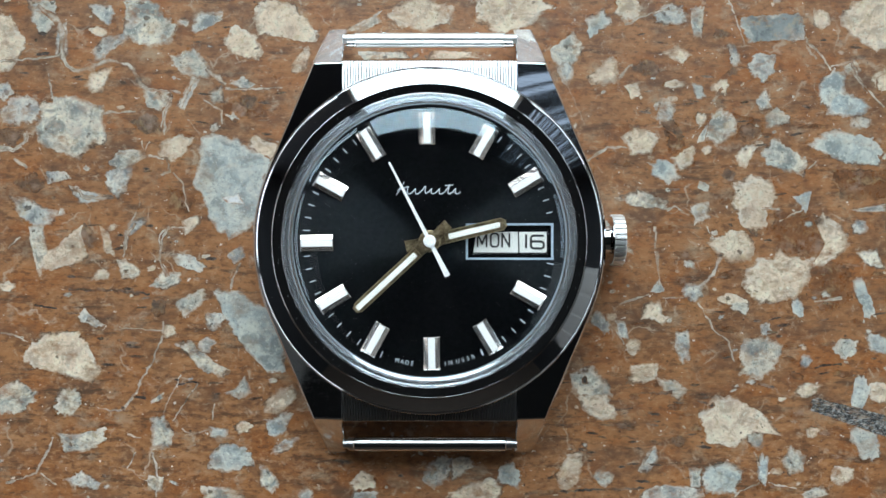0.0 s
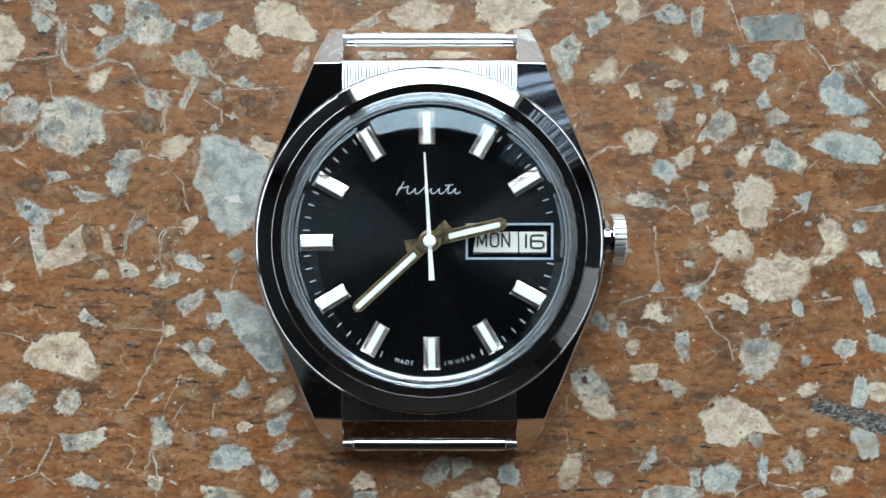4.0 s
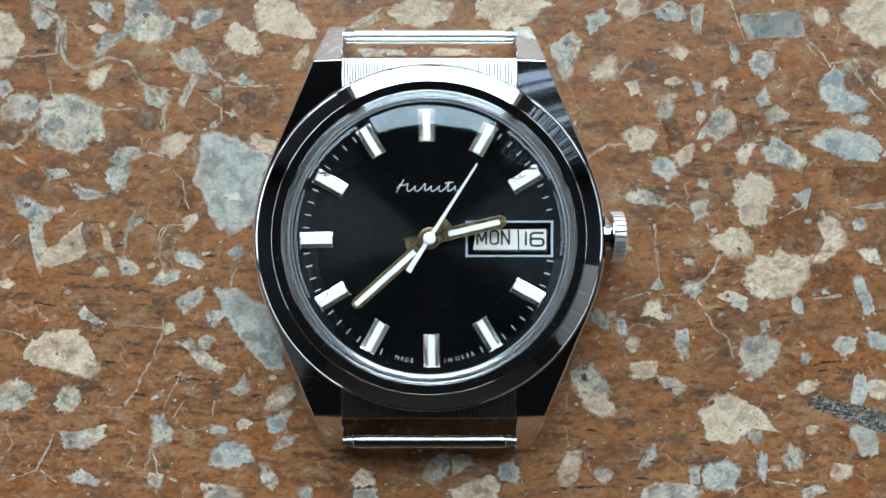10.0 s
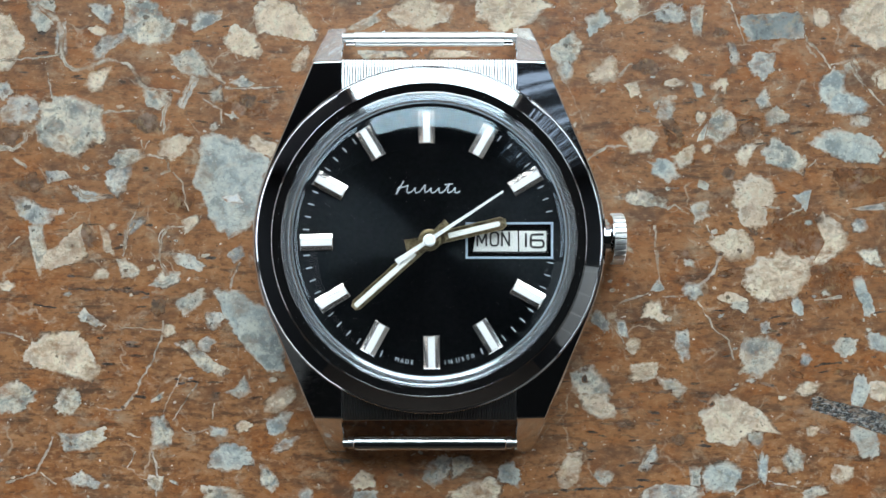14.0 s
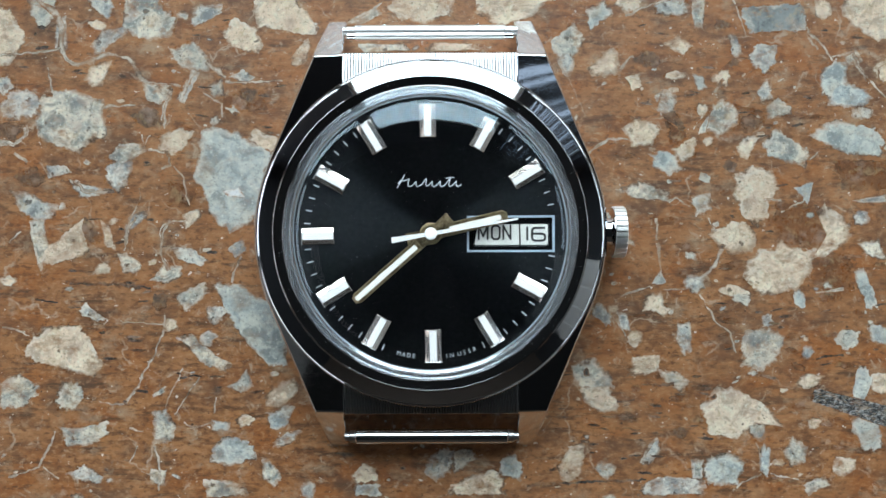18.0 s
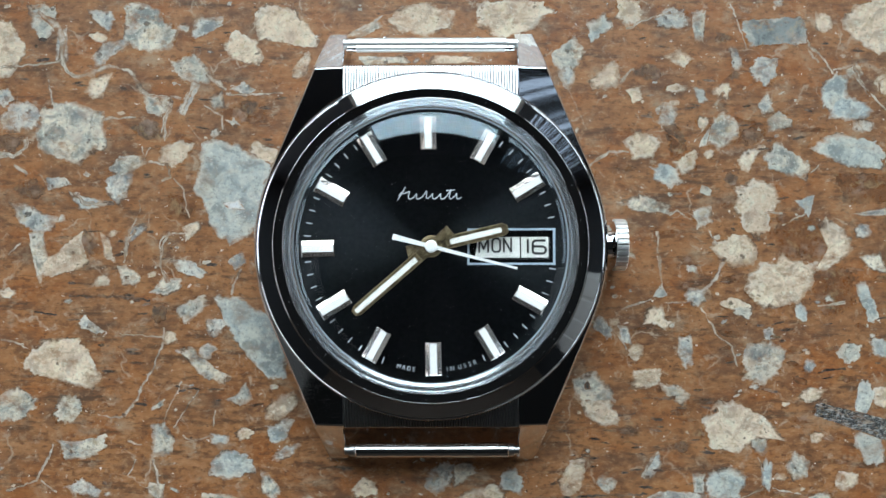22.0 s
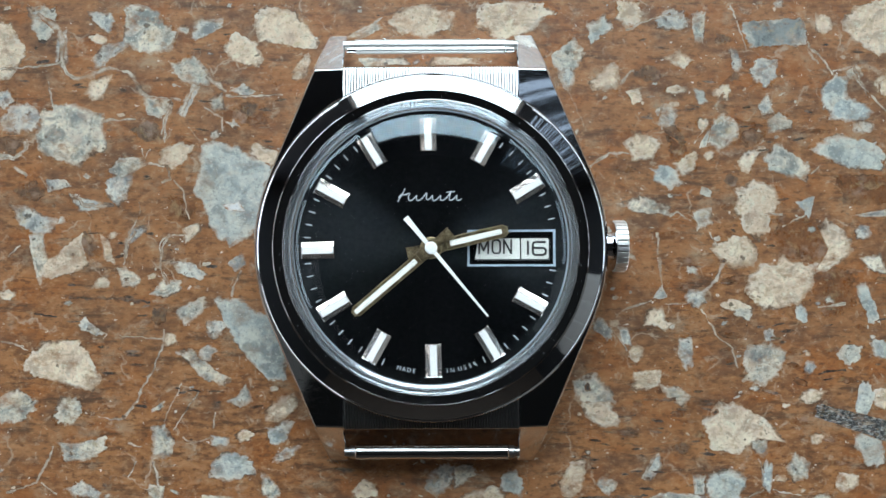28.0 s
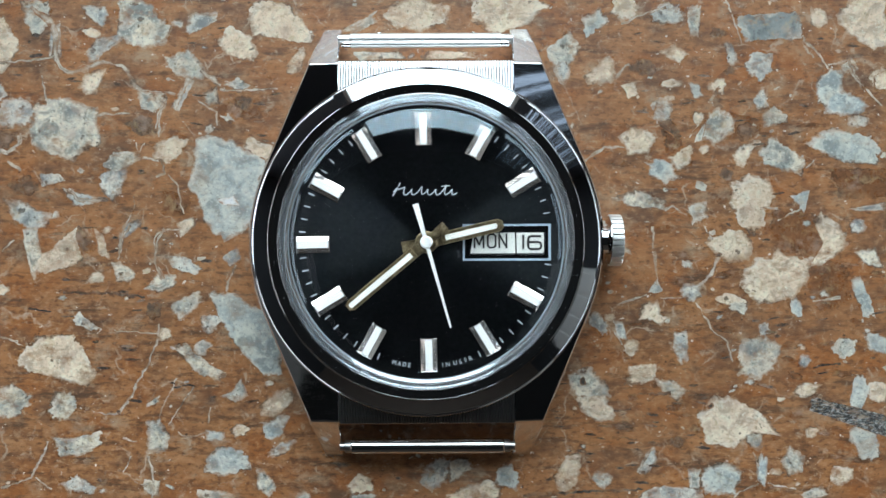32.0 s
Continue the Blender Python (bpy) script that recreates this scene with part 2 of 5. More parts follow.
    base = n.mix(smear, base, binder)
    sunk = n.ramp(n.math("FRACT", n.math("MULTIPLY", tint.outputs["Random"], 13.7), 0), (0.0, 0.84), (0.4, 1.0))
    base = n.mix(n.math("MULTIPLY", seen, sunk), binder, base)
    # broken dark line along parts of the chip's outline
    dark_edge = n.mix(1.0, n.ramp(cover, (0.0, 0.0), (0.35, 0.8), (0.8, 0.0)), n.ramp(n.noise(n.place(340, 380, 83.0), 1.0, 5, 0.6), (0.52, 0.0), (0.60, 1.0)), "MULTIPLY")
    base = n.mix(dark_edge, base, (0.060, 0.038, 0.028))
    n.link(base, n.b.inputs["Base Color"])
    n.link(n.ramp(small, (0.3, 0.38), (0.7, 0.22)), n.b.inputs["Roughness"])
    n.bump(small, 0.00006, 0.6)
    return m


def steel_material(name, color=(0.72, 0.72, 0.73), rough=0.05, wear=0.10):
    m = material(name, color, rough, 1.0)
    n = Nodes(m)
    scratch = n.noise(n.coords(900, 5200, 2500, 0.0, 0.6), 1.0, 4, 0.7)
    cloud = n.noise(n.coords(260, 260, 260), 1.0, 3, 0.5)
    r = n.mix(n.ramp(scratch, (0.52, 0.0), (0.72, 1.0)), (rough,) * 3, (rough + wear,) * 3)
    r = n.mix(n.ramp(cloud, (0.45, 0.0), (0.75, 0.6)), r, (rough + wear * 0.5,) * 3)
    n.link(r, n.b.inputs["Roughness"])
    return m


BINDER = matrix_material()
CREAM = stone_material("cream_stone", (0.84, 0.675, 0.505), (0.76, 0.583, 0.425), (0.63, 0.485, 0.36), 0.53)
GREY = stone_material("grey_stone", (0.68, 0.63, 0.54), (0.46, 0.46, 0.43), (0.26, 0.28, 0.285), 0.5, 0.62)
BLUE = stone_material("blue_grey_stone", (0.60, 0.60, 0.52), (0.47, 0.505, 0.48), (0.37, 0.412, 0.41), 0.5, 0.72, taint=0.4)
MIXED = stone_material("mottled_stone", (0.78, 0.67, 0.52), (0.55, 0.50, 0.42), (0.27, 0.295, 0.285), 0.5, 0.64)
# dark fragments, and soft brown shadows painted into the floor as chips
DARK = stone_material("dark_stone_and_shadow", (0.21, 0.125, 0.078), (0.145, 0.088, 0.058), (0.10, 0.072, 0.056), 0.5, 0.7, edging=0.0, soft=0.9)
SLATE = stone_material("slate_stone", (0.27, 0.287, 0.275), (0.235, 0.252, 0.245), (0.20, 0.217, 0.212), 0.55, 0.8, soft=0.15)
SPECKLED = stone_material("speckled_schist", (0.56, 0.57, 0.55), (0.10, 0.11, 0.11), (0.025, 0.028, 0.030), 0.40, 0.8, (3.0, 6.0, 1), 0.3, 0.10, 0.0, 0.08)
PIT = stone_material("dark_pit", (0.085, 0.066, 0.056), (0.060, 0.046, 0.040), (0.040, 0.034, 0.032), 0.5, 0.8, edging=0.12, soft=1.0)
STAIN = stone_material("brown_stain", (0.230, 0.098, 0.042), (0.180, 0.076, 0.034), (0.130, 0.058, 0.029), 0.5, 0.8, edging=0.0, soft=1.4)
GLINT_STONE = stone_material("white_glint_stone", (0.90, 0.90, 0.88), (0.86, 0.87, 0.86), (0.76, 0.79, 0.79), 0.5, 0.8, soft=0.4, taint=0.1)
VEIN = stone_material("pale_vein", (0.64, 0.57, 0.48), (0.50, 0.44, 0.36), (0.33, 0.28, 0.22), 0.5, 0.7, soft=0.85)
STEEL = steel_material("polished_steel", (0.72, 0.72, 0.73), 0.02, 0.07)
STEEL_BEZEL = steel_material("bezel_steel", (0.70, 0.70, 0.71), 0.035, 0.06)
STEEL_LUG = steel_material("polished_lug_steel", (0.72, 0.73, 0.74), 0.08, 0.08)
STEEL_SATIN = steel_material("satin_steel", (0.66, 0.66, 0.67), 0.16, 0.12)
STEEL_PLATE = steel_material("plate_steel", (0.45, 0.45, 0.45), 0.30, 0.08)
STEEL_BAR = steel_material("bar_steel", (0.66, 0.66, 0.66), 0.14, 0.1)
STEEL_CROWN = steel_material("crown_steel", (0.96, 0.96, 0.95), 0.45, 0.1)
STEEL_WORN = steel_material("worn_bar_steel", (0.80, 0.80, 0.79), 0.42, 0.1)
NICKEL = steel_material("index_nickel", (0.95, 0.87, 0.80), 0.13, 0.06)
GOLD = steel_material("aged_brass", (0.42, 0.33, 0.19), 0.28, 0.2)
gn = Nodes(GOLD)
gn.link(gn.ramp(gn.noise(gn.coords(1500, 1500, 1500), 1.0, 6, 0.7), (0.34, (0.10, 0.075, 0.045)), (0.5, (0.30, 0.23, 0.135)), (0.68, (0.58, 0.47, 0.30))), gn.b.inputs["Base Color"])
GOLD_RIM = steel_material("bright_brass_edge", (0.43, 0.34, 0.20), 0.3, 0.15)
WHITE_PAINT = material("white_hand_and_glint", (0.78, 0.79, 0.79), 0.45)
LUME = material("old_lume", (0.76, 0.76, 0.71), 0.7)
PRINT = material("white_print", (0.50, 0.55, 0.59), 0.5)
PRINT_BLUE = material("pale_frame_print", (0.31, 0.39, 0.47), 0.4)
PAPER = material("calendar_disc_white", (0.66, 0.67, 0.63), 0.55)
INK = material("black_ink", (0.01, 0.01, 0.011), 0.5)
FLANGE = material("flange_satin", (0.56, 0.66, 0.75), 0.34, 0.9)
TENSION = material("tension_ring_steel", (0.86, 0.93, 0.98), 0.18, 1.0)
ACRYLIC = material("acrylic_crystal", (1, 1, 1), 0.0, 0.0, Transmission_Weight=1.0, IOR=1.56, Coat_Weight=0.2, Coat_IOR=1.5, Specular_Tint=(0.70, 0.88, 1.0, 1.0))


def dial_material():
    """Black sunray finish: fine radial brushing under lacquer."""
    m = material("black_sunray_dial", (0.010, 0.0115, 0.013), 0.30, 1.0, Anisotropic=1.0)
    n = Nodes(m)
    t = n.add("ShaderNodeTangent")
    t.direction_type, t.axis = "RADIAL", "Z"
    n.link(t.outputs["Tangent"], n.b.inputs["Tangent"])
    fine = n.noise(n.coords(2500, 2500, 2500), 1.0, 4, 0.6)
    n.link(n.ramp(fine, (0.3, (0.0185, 0.0210, 0.0240)), (0.75, (0.0270, 0.0300, 0.0340))), n.b.inputs["Base Color"])
    return m


DIAL = dial_material()
LACQUER = material("black_lacquer", (0.002, 0.0024, 0.003), 0.2, 0.0, Specular_IOR_Level=0.25)


def plaster_material(name, color):
    m = material(name, color, 0.8)
    n = Nodes(m)
    a = n.noise(n.coords(3, 3, 3), 1.0, 5, 0.6)
    n.link(n.ramp(a, (0.3, tuple(c * 0.8 for c in color)), (0.7, color)), n.b.inputs["Base Color"])
    n.bump(n.noise(n.coords(60, 60, 60), 1.0, 4, 0.6), 0.002, 0.4)
    return m


WALL = plaster_material("dim_plaster", (0.026, 0.029, 0.034))
NORTH = plaster_material("grey_plaster", (0.060, 0.072, 0.090))
WARM = plaster_material("warm_plaster", (0.056, 0.043, 0.035))
# near-black colour stands in for whatever dark thing the steel mirrors overhead
CEIL = plaster_material("dark_ceiling", (0.0022, 0.003, 0.004))
PALE = plaster_material("reflector_plaster", (0.42, 0.41, 0.40))
BOARD_PAINT = material("pale_board_paint", (0.62, 0.63, 0.62), 0.45)
FRAME_PAINT = material("window_frame_paint", (0.6, 0.6, 0.58), 0.4)


# ---- mesh helpers, in millimetres under the watch ----
def finish(name, bm, mat, parent=None, sharp=32, unit=0.001):
    if unit != 1:
        bmesh.ops.scale(bm, vec=(unit,) * 3, verts=bm.verts)
    bmesh.ops.recalc_face_normals(bm, faces=bm.faces)
    for e in bm.edges:
        e.smooth = len(e.link_faces) == 2 and e.calc_face_angle(3.0) < radians(sharp)
    for f in bm.faces:
        f.smooth = True
    me = bpy.data.meshes.new(name)
    bm.to_mesh(me)
    bm.free()
    me.materials.append(mat)
    ob = new(name, me)
    ob.parent = parent
    return ob


def part(name, bm, mat, parent, label="", at=(0, 0, 0), turn=0.0, sharp=32):
    ob = finish(name, bm, mat, parent, sharp)
    ob.matrix_basis = pose(at[0] * 0.001, at[1] * 0.001, at[2] * 0.001, 0, 0, turn)
    return tagged(ob, label) if label else ob


def box(bm, x0, x1, y0, y1, z0, z1):
    v = [bm.verts.new(p) for p in ((x0, y0, z0), (x1, y0, z0), (x1, y1, z0), (x0, y1, z0), (x0, y0, z1), (x1, y0, z1), (x1, y1, z1), (x0, y1, z1))]
    for f in ((0, 3, 2, 1), (4, 5, 6, 7), (0, 1, 5, 4), (1, 2, 6, 5), (2, 3, 7, 6), (3, 0, 4, 7)):
        bm.faces.new([v[i] for i in f])
    return bm


def lathe(profile, steps=160, closed=True, wave=None):
    """Turns a profile of (radius, height) about z; a radius of 0 closes a pole."""
    bm = bmesh.new()
    rings = []
    for k, (r, z) in enumerate(profile):
        if r == 0:
            rings.append([bm.verts.new((0, 0, z))])
        else:
            ring = []
            for i in range(steps):
                a = 2 * math.pi * i / steps
                q = r + (wave(k, i) if wave else 0)
                ring.append(bm.verts.new((q * math.cos(a), q * math.sin(a), z)))
            rings.append(ring)
    pairs = list(zip(rings, rings[1:])) + ([(rings[-1], rings[0])] if closed else [])
    for a, b in pairs:
        for i in range(steps):
            j = (i + 1) % steps
            if len(a) == 1 and len(b) == 1:
                continue
            if len(a) == 1:
                bm.faces.new((a[0], b[i], b[j]))
            elif len(b) == 1:
                bm.faces.new((a[i], b[0], a[j]))
            else:
                bm.faces.new((a[i], b[i], b[j], a[j]))
    return bm


def loft(sections):
    """Closed skin over equal rings of points, capped at both ends."""
    bm = bmesh.new()
    rings = [[bm.verts.new(p) for p in s] for s in sections]
    n = len(rings[0])
    for a, b in zip(rings, rings[1:]):
        for i in range(n):
            bm.faces.new((a[i], a[(i + 1) % n], b[(i + 1) % n], b[i]))
    bm.faces.new(rings[0])
    bm.faces.new(rings[-1])
    return bm


def slab(outline, z0, z1, chamfer=0.0):
    """A flat piece from an outline, with a small chamfer at its upper edge."""
    cx = sum(p[0] for p in outline) / len(outline)
    cy = sum(p[1] for p in outline) / len(outline)
    rings = [[(x, y, z0) for x, y in outline], [(x, y, z1 - chamfer) for x, y in outline]]
    if chamfer:
        top = []
        for x, y in outline:
            d = math.hypot(x - cx, y - cy) or 1
            top.append((x - (x - cx) / d * chamfer, y - (y - cy) / d * chamfer, z1))
        rings.append(top)
    return loft(rings)


def bevelled(bm, width, angle=25, segments=2):
    edges = [e for e in bm.edges if len(e.link_faces) == 2 and e.calc_face_angle(0) > radians(angle)]
    bmesh.ops.bevel(bm, geom=edges, offset=width, segments=segments, profile=0.5, affect="EDGES")
    return bm


def lettering(name, text, size, mat, parent, x, y, z, turn=0.0, wide=1.0, thick=0.0):
    """Raised print in the built-in font, centred on its place, as a mesh."""
    cu = bpy.data.curves.new(name, "FONT")
    cu.body, cu.size, cu.align_x, cu.align_y = text, size * 0.001, "CENTER", "CENTER"
    cu.extrude = 0.000012
    cu.offset = thick * 0.001
    cu.resolution_u = 4
    tmp = new(name, cu)
    me = bpy.data.meshes.new_from_object(tmp.evaluated_get(bpy.context.evaluated_depsgraph_get()))
    bpy.data.objects.remove(tmp)
    me.transform(Matrix.Diagonal((wide, 1, 1, 1)))
    me.materials.clear()
    me.materials.append(mat)
    ob = new(name, me)
    ob.parent = parent
    ob.matrix_basis = pose(x * 0.001, y * 0.001, z * 0.001, 0, 0, turn)
    return ob


def stroke(points, width, z0, z1):
    """A flat band of one width along a line of points."""
    bm = bmesh.new()
    rows = []
    for i, (x, y) in enumerate(points):
        a, b = points[max(0, i - 1)], points[min(len(points) - 1, i + 1)]
        d = math.hypot(b[0] - a[0], b[1] - a[1]) or 1
        nx, ny = -(b[1] - a[1]) / d * width / 2, (b[0] - a[0]) / d * width / 2
        rows.append([(x + nx, y + ny, z0), (x - nx, y - ny, z0), (x - nx, y - ny, z1), (x + nx, y + ny, z1)])
    bm.free()
    return loft(rows)


# ---- the room ----
X0, X1, Y0, ROOM_H = -2.2, 2.2, -2.6, 3.2
floor = tagged(finish("floor", box(bmesh.new(), X0, X1, Y0, WALL_Y, -0.05, 0), BINDER, unit=1), "polished brown terrazzo with cream and grey stone chips", "floor", kind="structure")
tagged(finish("ceiling", box(bmesh.new(), X0 - 0.15, X1 + 0.15, Y0 - 0.15, WALL_Y + 0.15, ROOM_H, ROOM_H + 0.1), CEIL, unit=1), "unseen ceiling coloured near-black for dark reflections", "ceiling", kind="structure")
# pale reflector box, added to lift the lower left flank to grey
tagged(finish("soffit", box(bmesh.new(), X0, -1.69, Y0, -0.10, ROOM_H - 0.16, ROOM_H - 0.004), PALE, unit=1), "unseen pale box added for the case flank to reflect", "soffit", kind="structure")
tagged(finish("wall_south", box(bmesh.new(), X0, X1, Y0 - 0.15, Y0, -0.05, ROOM_H), WARM, unit=1), "dim warm plastered wall of the room", "wall", kind="structure")
bm = bmesh.new()
box(bm, X1, X1 + 0.15, Y0 - 0.15, EAST_GAP[0], -0.05, ROOM_H)
box(bm, X1, X1 + 0.15, EAST_GAP[1], WALL_Y + 0.15, -0.05, ROOM_H)
box(bm, X1, X1 + 0.15, EAST_GAP[0], EAST_GAP[1], -0.05, EAST_GAP[2])
box(bm, X1, X1 + 0.15, EAST_GAP[0], EAST_GAP[1], EAST_GAP[3], ROOM_H)
tagged(finish("wall_east", bm, WALL, unit=1), "dim plastered wall with an added low opening", "wall", kind="structure")
bm = bmesh.new()
box(bm, X0 - 0.15, X0, Y0 - 0.15, WEST_GAP[0], -0.05, ROOM_H)
box(bm, X0 - 0.15, X0, WEST_GAP[1], WALL_Y + 0.15, -0.05, ROOM_H)
box(bm, X0 - 0.15, X0, WEST_GAP[0], WEST_GAP[1], -0.05, WEST_GAP[2])
box(bm, X0 - 0.15, X0, WEST_GAP[0], WEST_GAP[1], WEST_GAP[3], ROOM_H)
tagged(finish("wall_west", bm, WALL, unit=1), "dim plastered wall with an added small opening", "wall", kind="structure")
# pale board added out of view: grey panels in the bezel's lower right
reflect_board = tagged(finish("reflect_board", box(bmesh.new(), X1 - 0.05, X1 - 0.01, -1.75, -0.35, 0.0, 2.15), BOARD_PAINT, unit=1), "unseen pale panelled board added for the bezel to reflect", "door", kind="structure")
for k in range(4):
    y = -1.70 + k * 0.34
    for z0, z1 in ((0.1, 0.9), (1.0, 2.05)):
        finish("panel", bevelled(box(bmesh.new(), X1 - 0.075, X1 - 0.05, y, y + 0.27, z0, z1), 0.008), BOARD_PAINT, reflect_board, unit=1)
bm = bmesh.new()
top = WALL_Y + 0.15
for x0, x1, z0, z1 in ((X0, LOW[0][0], -0.05, ROOM_H), (LOW[0][0], LOW[0][1], -0.05, LOW_Z[0]), (LOW[0][0], LOW[0][1], LOW_Z[1], ROOM_H), (LOW[0][1], WIN[0], -0.05, ROOM_H),
                       (WIN[0], WIN[1], -0.05, WIN[2]), (WIN[0], WIN[1], WIN[3], ROOM_H), (WIN[1], LOW[1][0], -0.05, ROOM_H),
                       (LOW[1][0], LOW[1][1], -0.05, LOW_Z[0]), (LOW[1][0], LOW[1][1], LOW_Z[1], SIDE_GAP[2]), (LOW[1][0], SIDE_GAP[0], SIDE_GAP[2], ROOM_H),
                       (SIDE_GAP[0], SIDE_GAP[1], SIDE_GAP[3], ROOM_H), (SIDE_GAP[1], LOW[1][1], SIDE_GAP[2], ROOM_H), (LOW[1][1], X1, -0.05, ROOM_H)):
    box(bm, x0, x1, WALL_Y, top, z0, z1)
tagged(finish("wall_north", bm, NORTH, unit=1), "dim plastered wall with the window and added openings", "wall", kind="structure")
bm = bmesh.new()
for b in ((WIN[0], WIN[0] + 0.03, WIN[2], WIN[3]), (WIN[1] - 0.03, WIN[1], WIN[2], WIN[3]), (WIN[0] + 0.03, WIN[1] - 0.03, WIN[2], WIN[2] + 0.03), (WIN[0] + 0.03, WIN[1] - 0.03, WIN[3] - 0.03, WIN[3])):
    box(bm, b[0], b[1], WALL_Y + 0.01, WALL_Y + 0.05, b[2], b[3])
tagged(finish("window_1", bm, FRAME_PAINT, unit=1), "painted window frame in the wall opening", "window", kind="structure")

# uneven bars added out of view to stripe the flank's reflection
stripe_bars = tagged(new("stripe_bars"), "unseen barred opening added to stripe the reflections", "window", kind="structure")
for k in range(42):
    x = SIDE_GAP[0] + 0.01 + k * 0.0255 + 0.006 * math.sin(k * 2.3)
    wide, slant = 0.0105 + 0.005 * math.sin(k * 1.7), 0.03 * math.sin(k * 0.9)
    rows = [[(x + a, WALL_Y + 0.01, z), (x + a + wide, WALL_Y + 0.01, z), (x + a + wide, WALL_Y + 0.018, z), (x + a, WALL_Y + 0.018, z)] for a, z in ((0.0, SIDE_GAP[2]), (slant, (SIDE_GAP[2] + SIDE_GAP[3]) / 2), (slant * 0.3, SIDE_GAP[3]))]
    finish("bar", loft(rows), WALL, stripe_bars, unit=1)

# ---- the wrist watch ----
watch = tagged(new("wrist_watch"), "steel wrist watch with black dial, strapless, lying on the terrazzo", "watch")
watch.matrix_basis = pose(-0.00142, 0.00086, 0, 0, 0, 0)
R_SIDE, Y_LINE, LEAN = 18.82, 7.36, 0.42
Y_END = 19.05


def side_x(y):
    """Half width of the case at y: a round flank that runs into straight lug lines."""
    y = abs(y)
    if y < Y_LINE:
        return math.sqrt(R_SIDE ** 2 - y ** 2)
    return math.sqrt(R_SIDE ** 2 - Y_LINE ** 2) - LEAN * (y - Y_LINE)


def top_z(x, y):
    """Height of the polished side facets, which fall outwards."""
    return 6.9 - 0.16 * (abs(x) - 9.2) - 0.10 * max(0.0, abs(y) - 8.0)


def case_flank(s):
    rows = []
    n = 44
    inside = [-Y_END + 0.30, *(-Y_END + 0.36 + (2 * Y_END - 0.72) * k / n for k in range(n + 1)), Y_END - 0.30]
    for y, drop in [(-Y_END, 0.26), (-Y_END + 0.12, 0.11)] + [(y, 0.0) for y in inside] + [(Y_END - 0.12, 0.11), (Y_END, 0.26)]:
        xo = side_x(y)
        zo = top_z(xo, y) - drop
        zi = top_z(9.22, y) - drop
        pts = [(9.05, 0.6), (xo - 3.2, 0.5), (xo - 0.9, 1.5), (xo - 0.12, 3.2), (xo, zo - 0.50), (xo - 0.08, zo - 0.26), (xo - 0.20, zo - 0.05), (xo - 0.30, zo + 0.048), (xo - 0.38, zo + 0.061), (9.34, zi - 0.019), (9.24, zi), (9.22, zi - 0.04), (9.05, zi - 0.6)]
        rows.append([(s * x, y, z) for x, z in pts])
    return loft(rows)


def case_middle():
    rows = []
    for y, z in ((-Y_END + 0.06, 5.5), (-15.0, 6.45), (15.0, 6.45), (Y_END - 0.06, 5.5)):
        rows.append([(-9.18, y, 0.3), (9.18, y, 0.3), (9.18, y, z), (-9.18, y, z)])
    return loft(rows)


part("case_middle", case_middle(), STEEL, watch, "plain steel case body")
for s in (1, -1):
    part("case_flank", case_flank(s), STEEL, watch, "mirror-polished sloping case flank")
part("case_back", lathe([(0, 0.0), (13.4, 0.0), (14.6, 0.5), (14.8, 1.5), (0, 1.5)], 96, False), STEEL_SATIN, watch, "round steel case back")


def lug(sx, sy):
    rows = []
    for k in range(9):
        t = k / 8
        y = Y_END + 4.45 * t
        xo = side_x(Y_END) - 1.2 * t
        fall = t * 0.86 + 0.14 * t * t
        zi, zo = top_z(9.22, Y_END) - 0.26 - 5.0 * fall, top_z(side_x(Y_END), Y_END) - 0.26 - 4.5 * fall
        zb = 1.2 - 1.0 * t
        rows.append([(sx * x, sy * y, z) for x, z in ((9.25, zb), (xo - 0.3, zb), (xo, zb + 0.12 * (1 - t) + 0.04), (xo, zo - 0.12), (xo - 0.14, zo), (9.35, zi), (9.25, zi - 0.1))])
    return loft(rows)


for sx in (1, -1):
    for sy in (1, -1):
        part("lug", lug(sx, sy), STEEL_LUG, watch, "polished steel lug with steep end")


def fluted_plate(s):
    """Fine ribs that run off the bezel down to the case edge."""
    bm = bmesh.new()
    n, pitch = 64, 18.3 / 64
    cross = []
    for i in range(n):
        x = -9.15 + i * pitch
        cross += [(x, -0.42), (x + 0.08, 0.0), (x + pitch - 0.08, 0.0), (x + pitch - 0.01, -0.42)]
    stations = [(15.0, 6.85), (17.0, 6.42), (Y_END - 0.12, 5.92), (Y_END, 5.78)]
    rows = [[bm.verts.new((x, s * y, z + d)) for x, d in cross] for y, z in stations]
    under = [[bm.verts.new((x, s * y, 5.0)) for x in (-9.15, 9.15)] for y in (15.0, Y_END)]
    for a, b in zip(rows, rows[1:]):
        for i in range(len(cross) - 1):
            bm.faces.new((a[i], a[i + 1], b[i + 1], b[i]))
    bm.faces.new([*rows[-1], under[1][1], under[1][0]])
    bm.faces.new([*rows[0], under[0][1], under[0][0]])
    return bm


for s in (1, -1):
    part("fluted_plate", fluted_plate(s), STEEL_PLATE, watch, "finely ribbed steel plate between the lugs")

lip = [(16.24 + 0.17 * math.cos(radians(a)), 7.445 + 0.17 * math.sin(radians(a))) for a in range(44, 91, 5)]
bezel = part("bezel", lathe([(15.22, 6.1), (17.80, 6.1), (17.85, 6.75), (17.865, 6.975), (17.80, 7.008), (17.2, 7.245), (16.46, 7.537), (16.40, 7.5605), (16.375, 7.5625)] + lip + [(16.232, 7.61), (16.22, 7.47), (15.3, 7.48), (15.22, 7.4)], 220), STEEL_BEZEL, watch, "wide mirror-polished steel bezel")
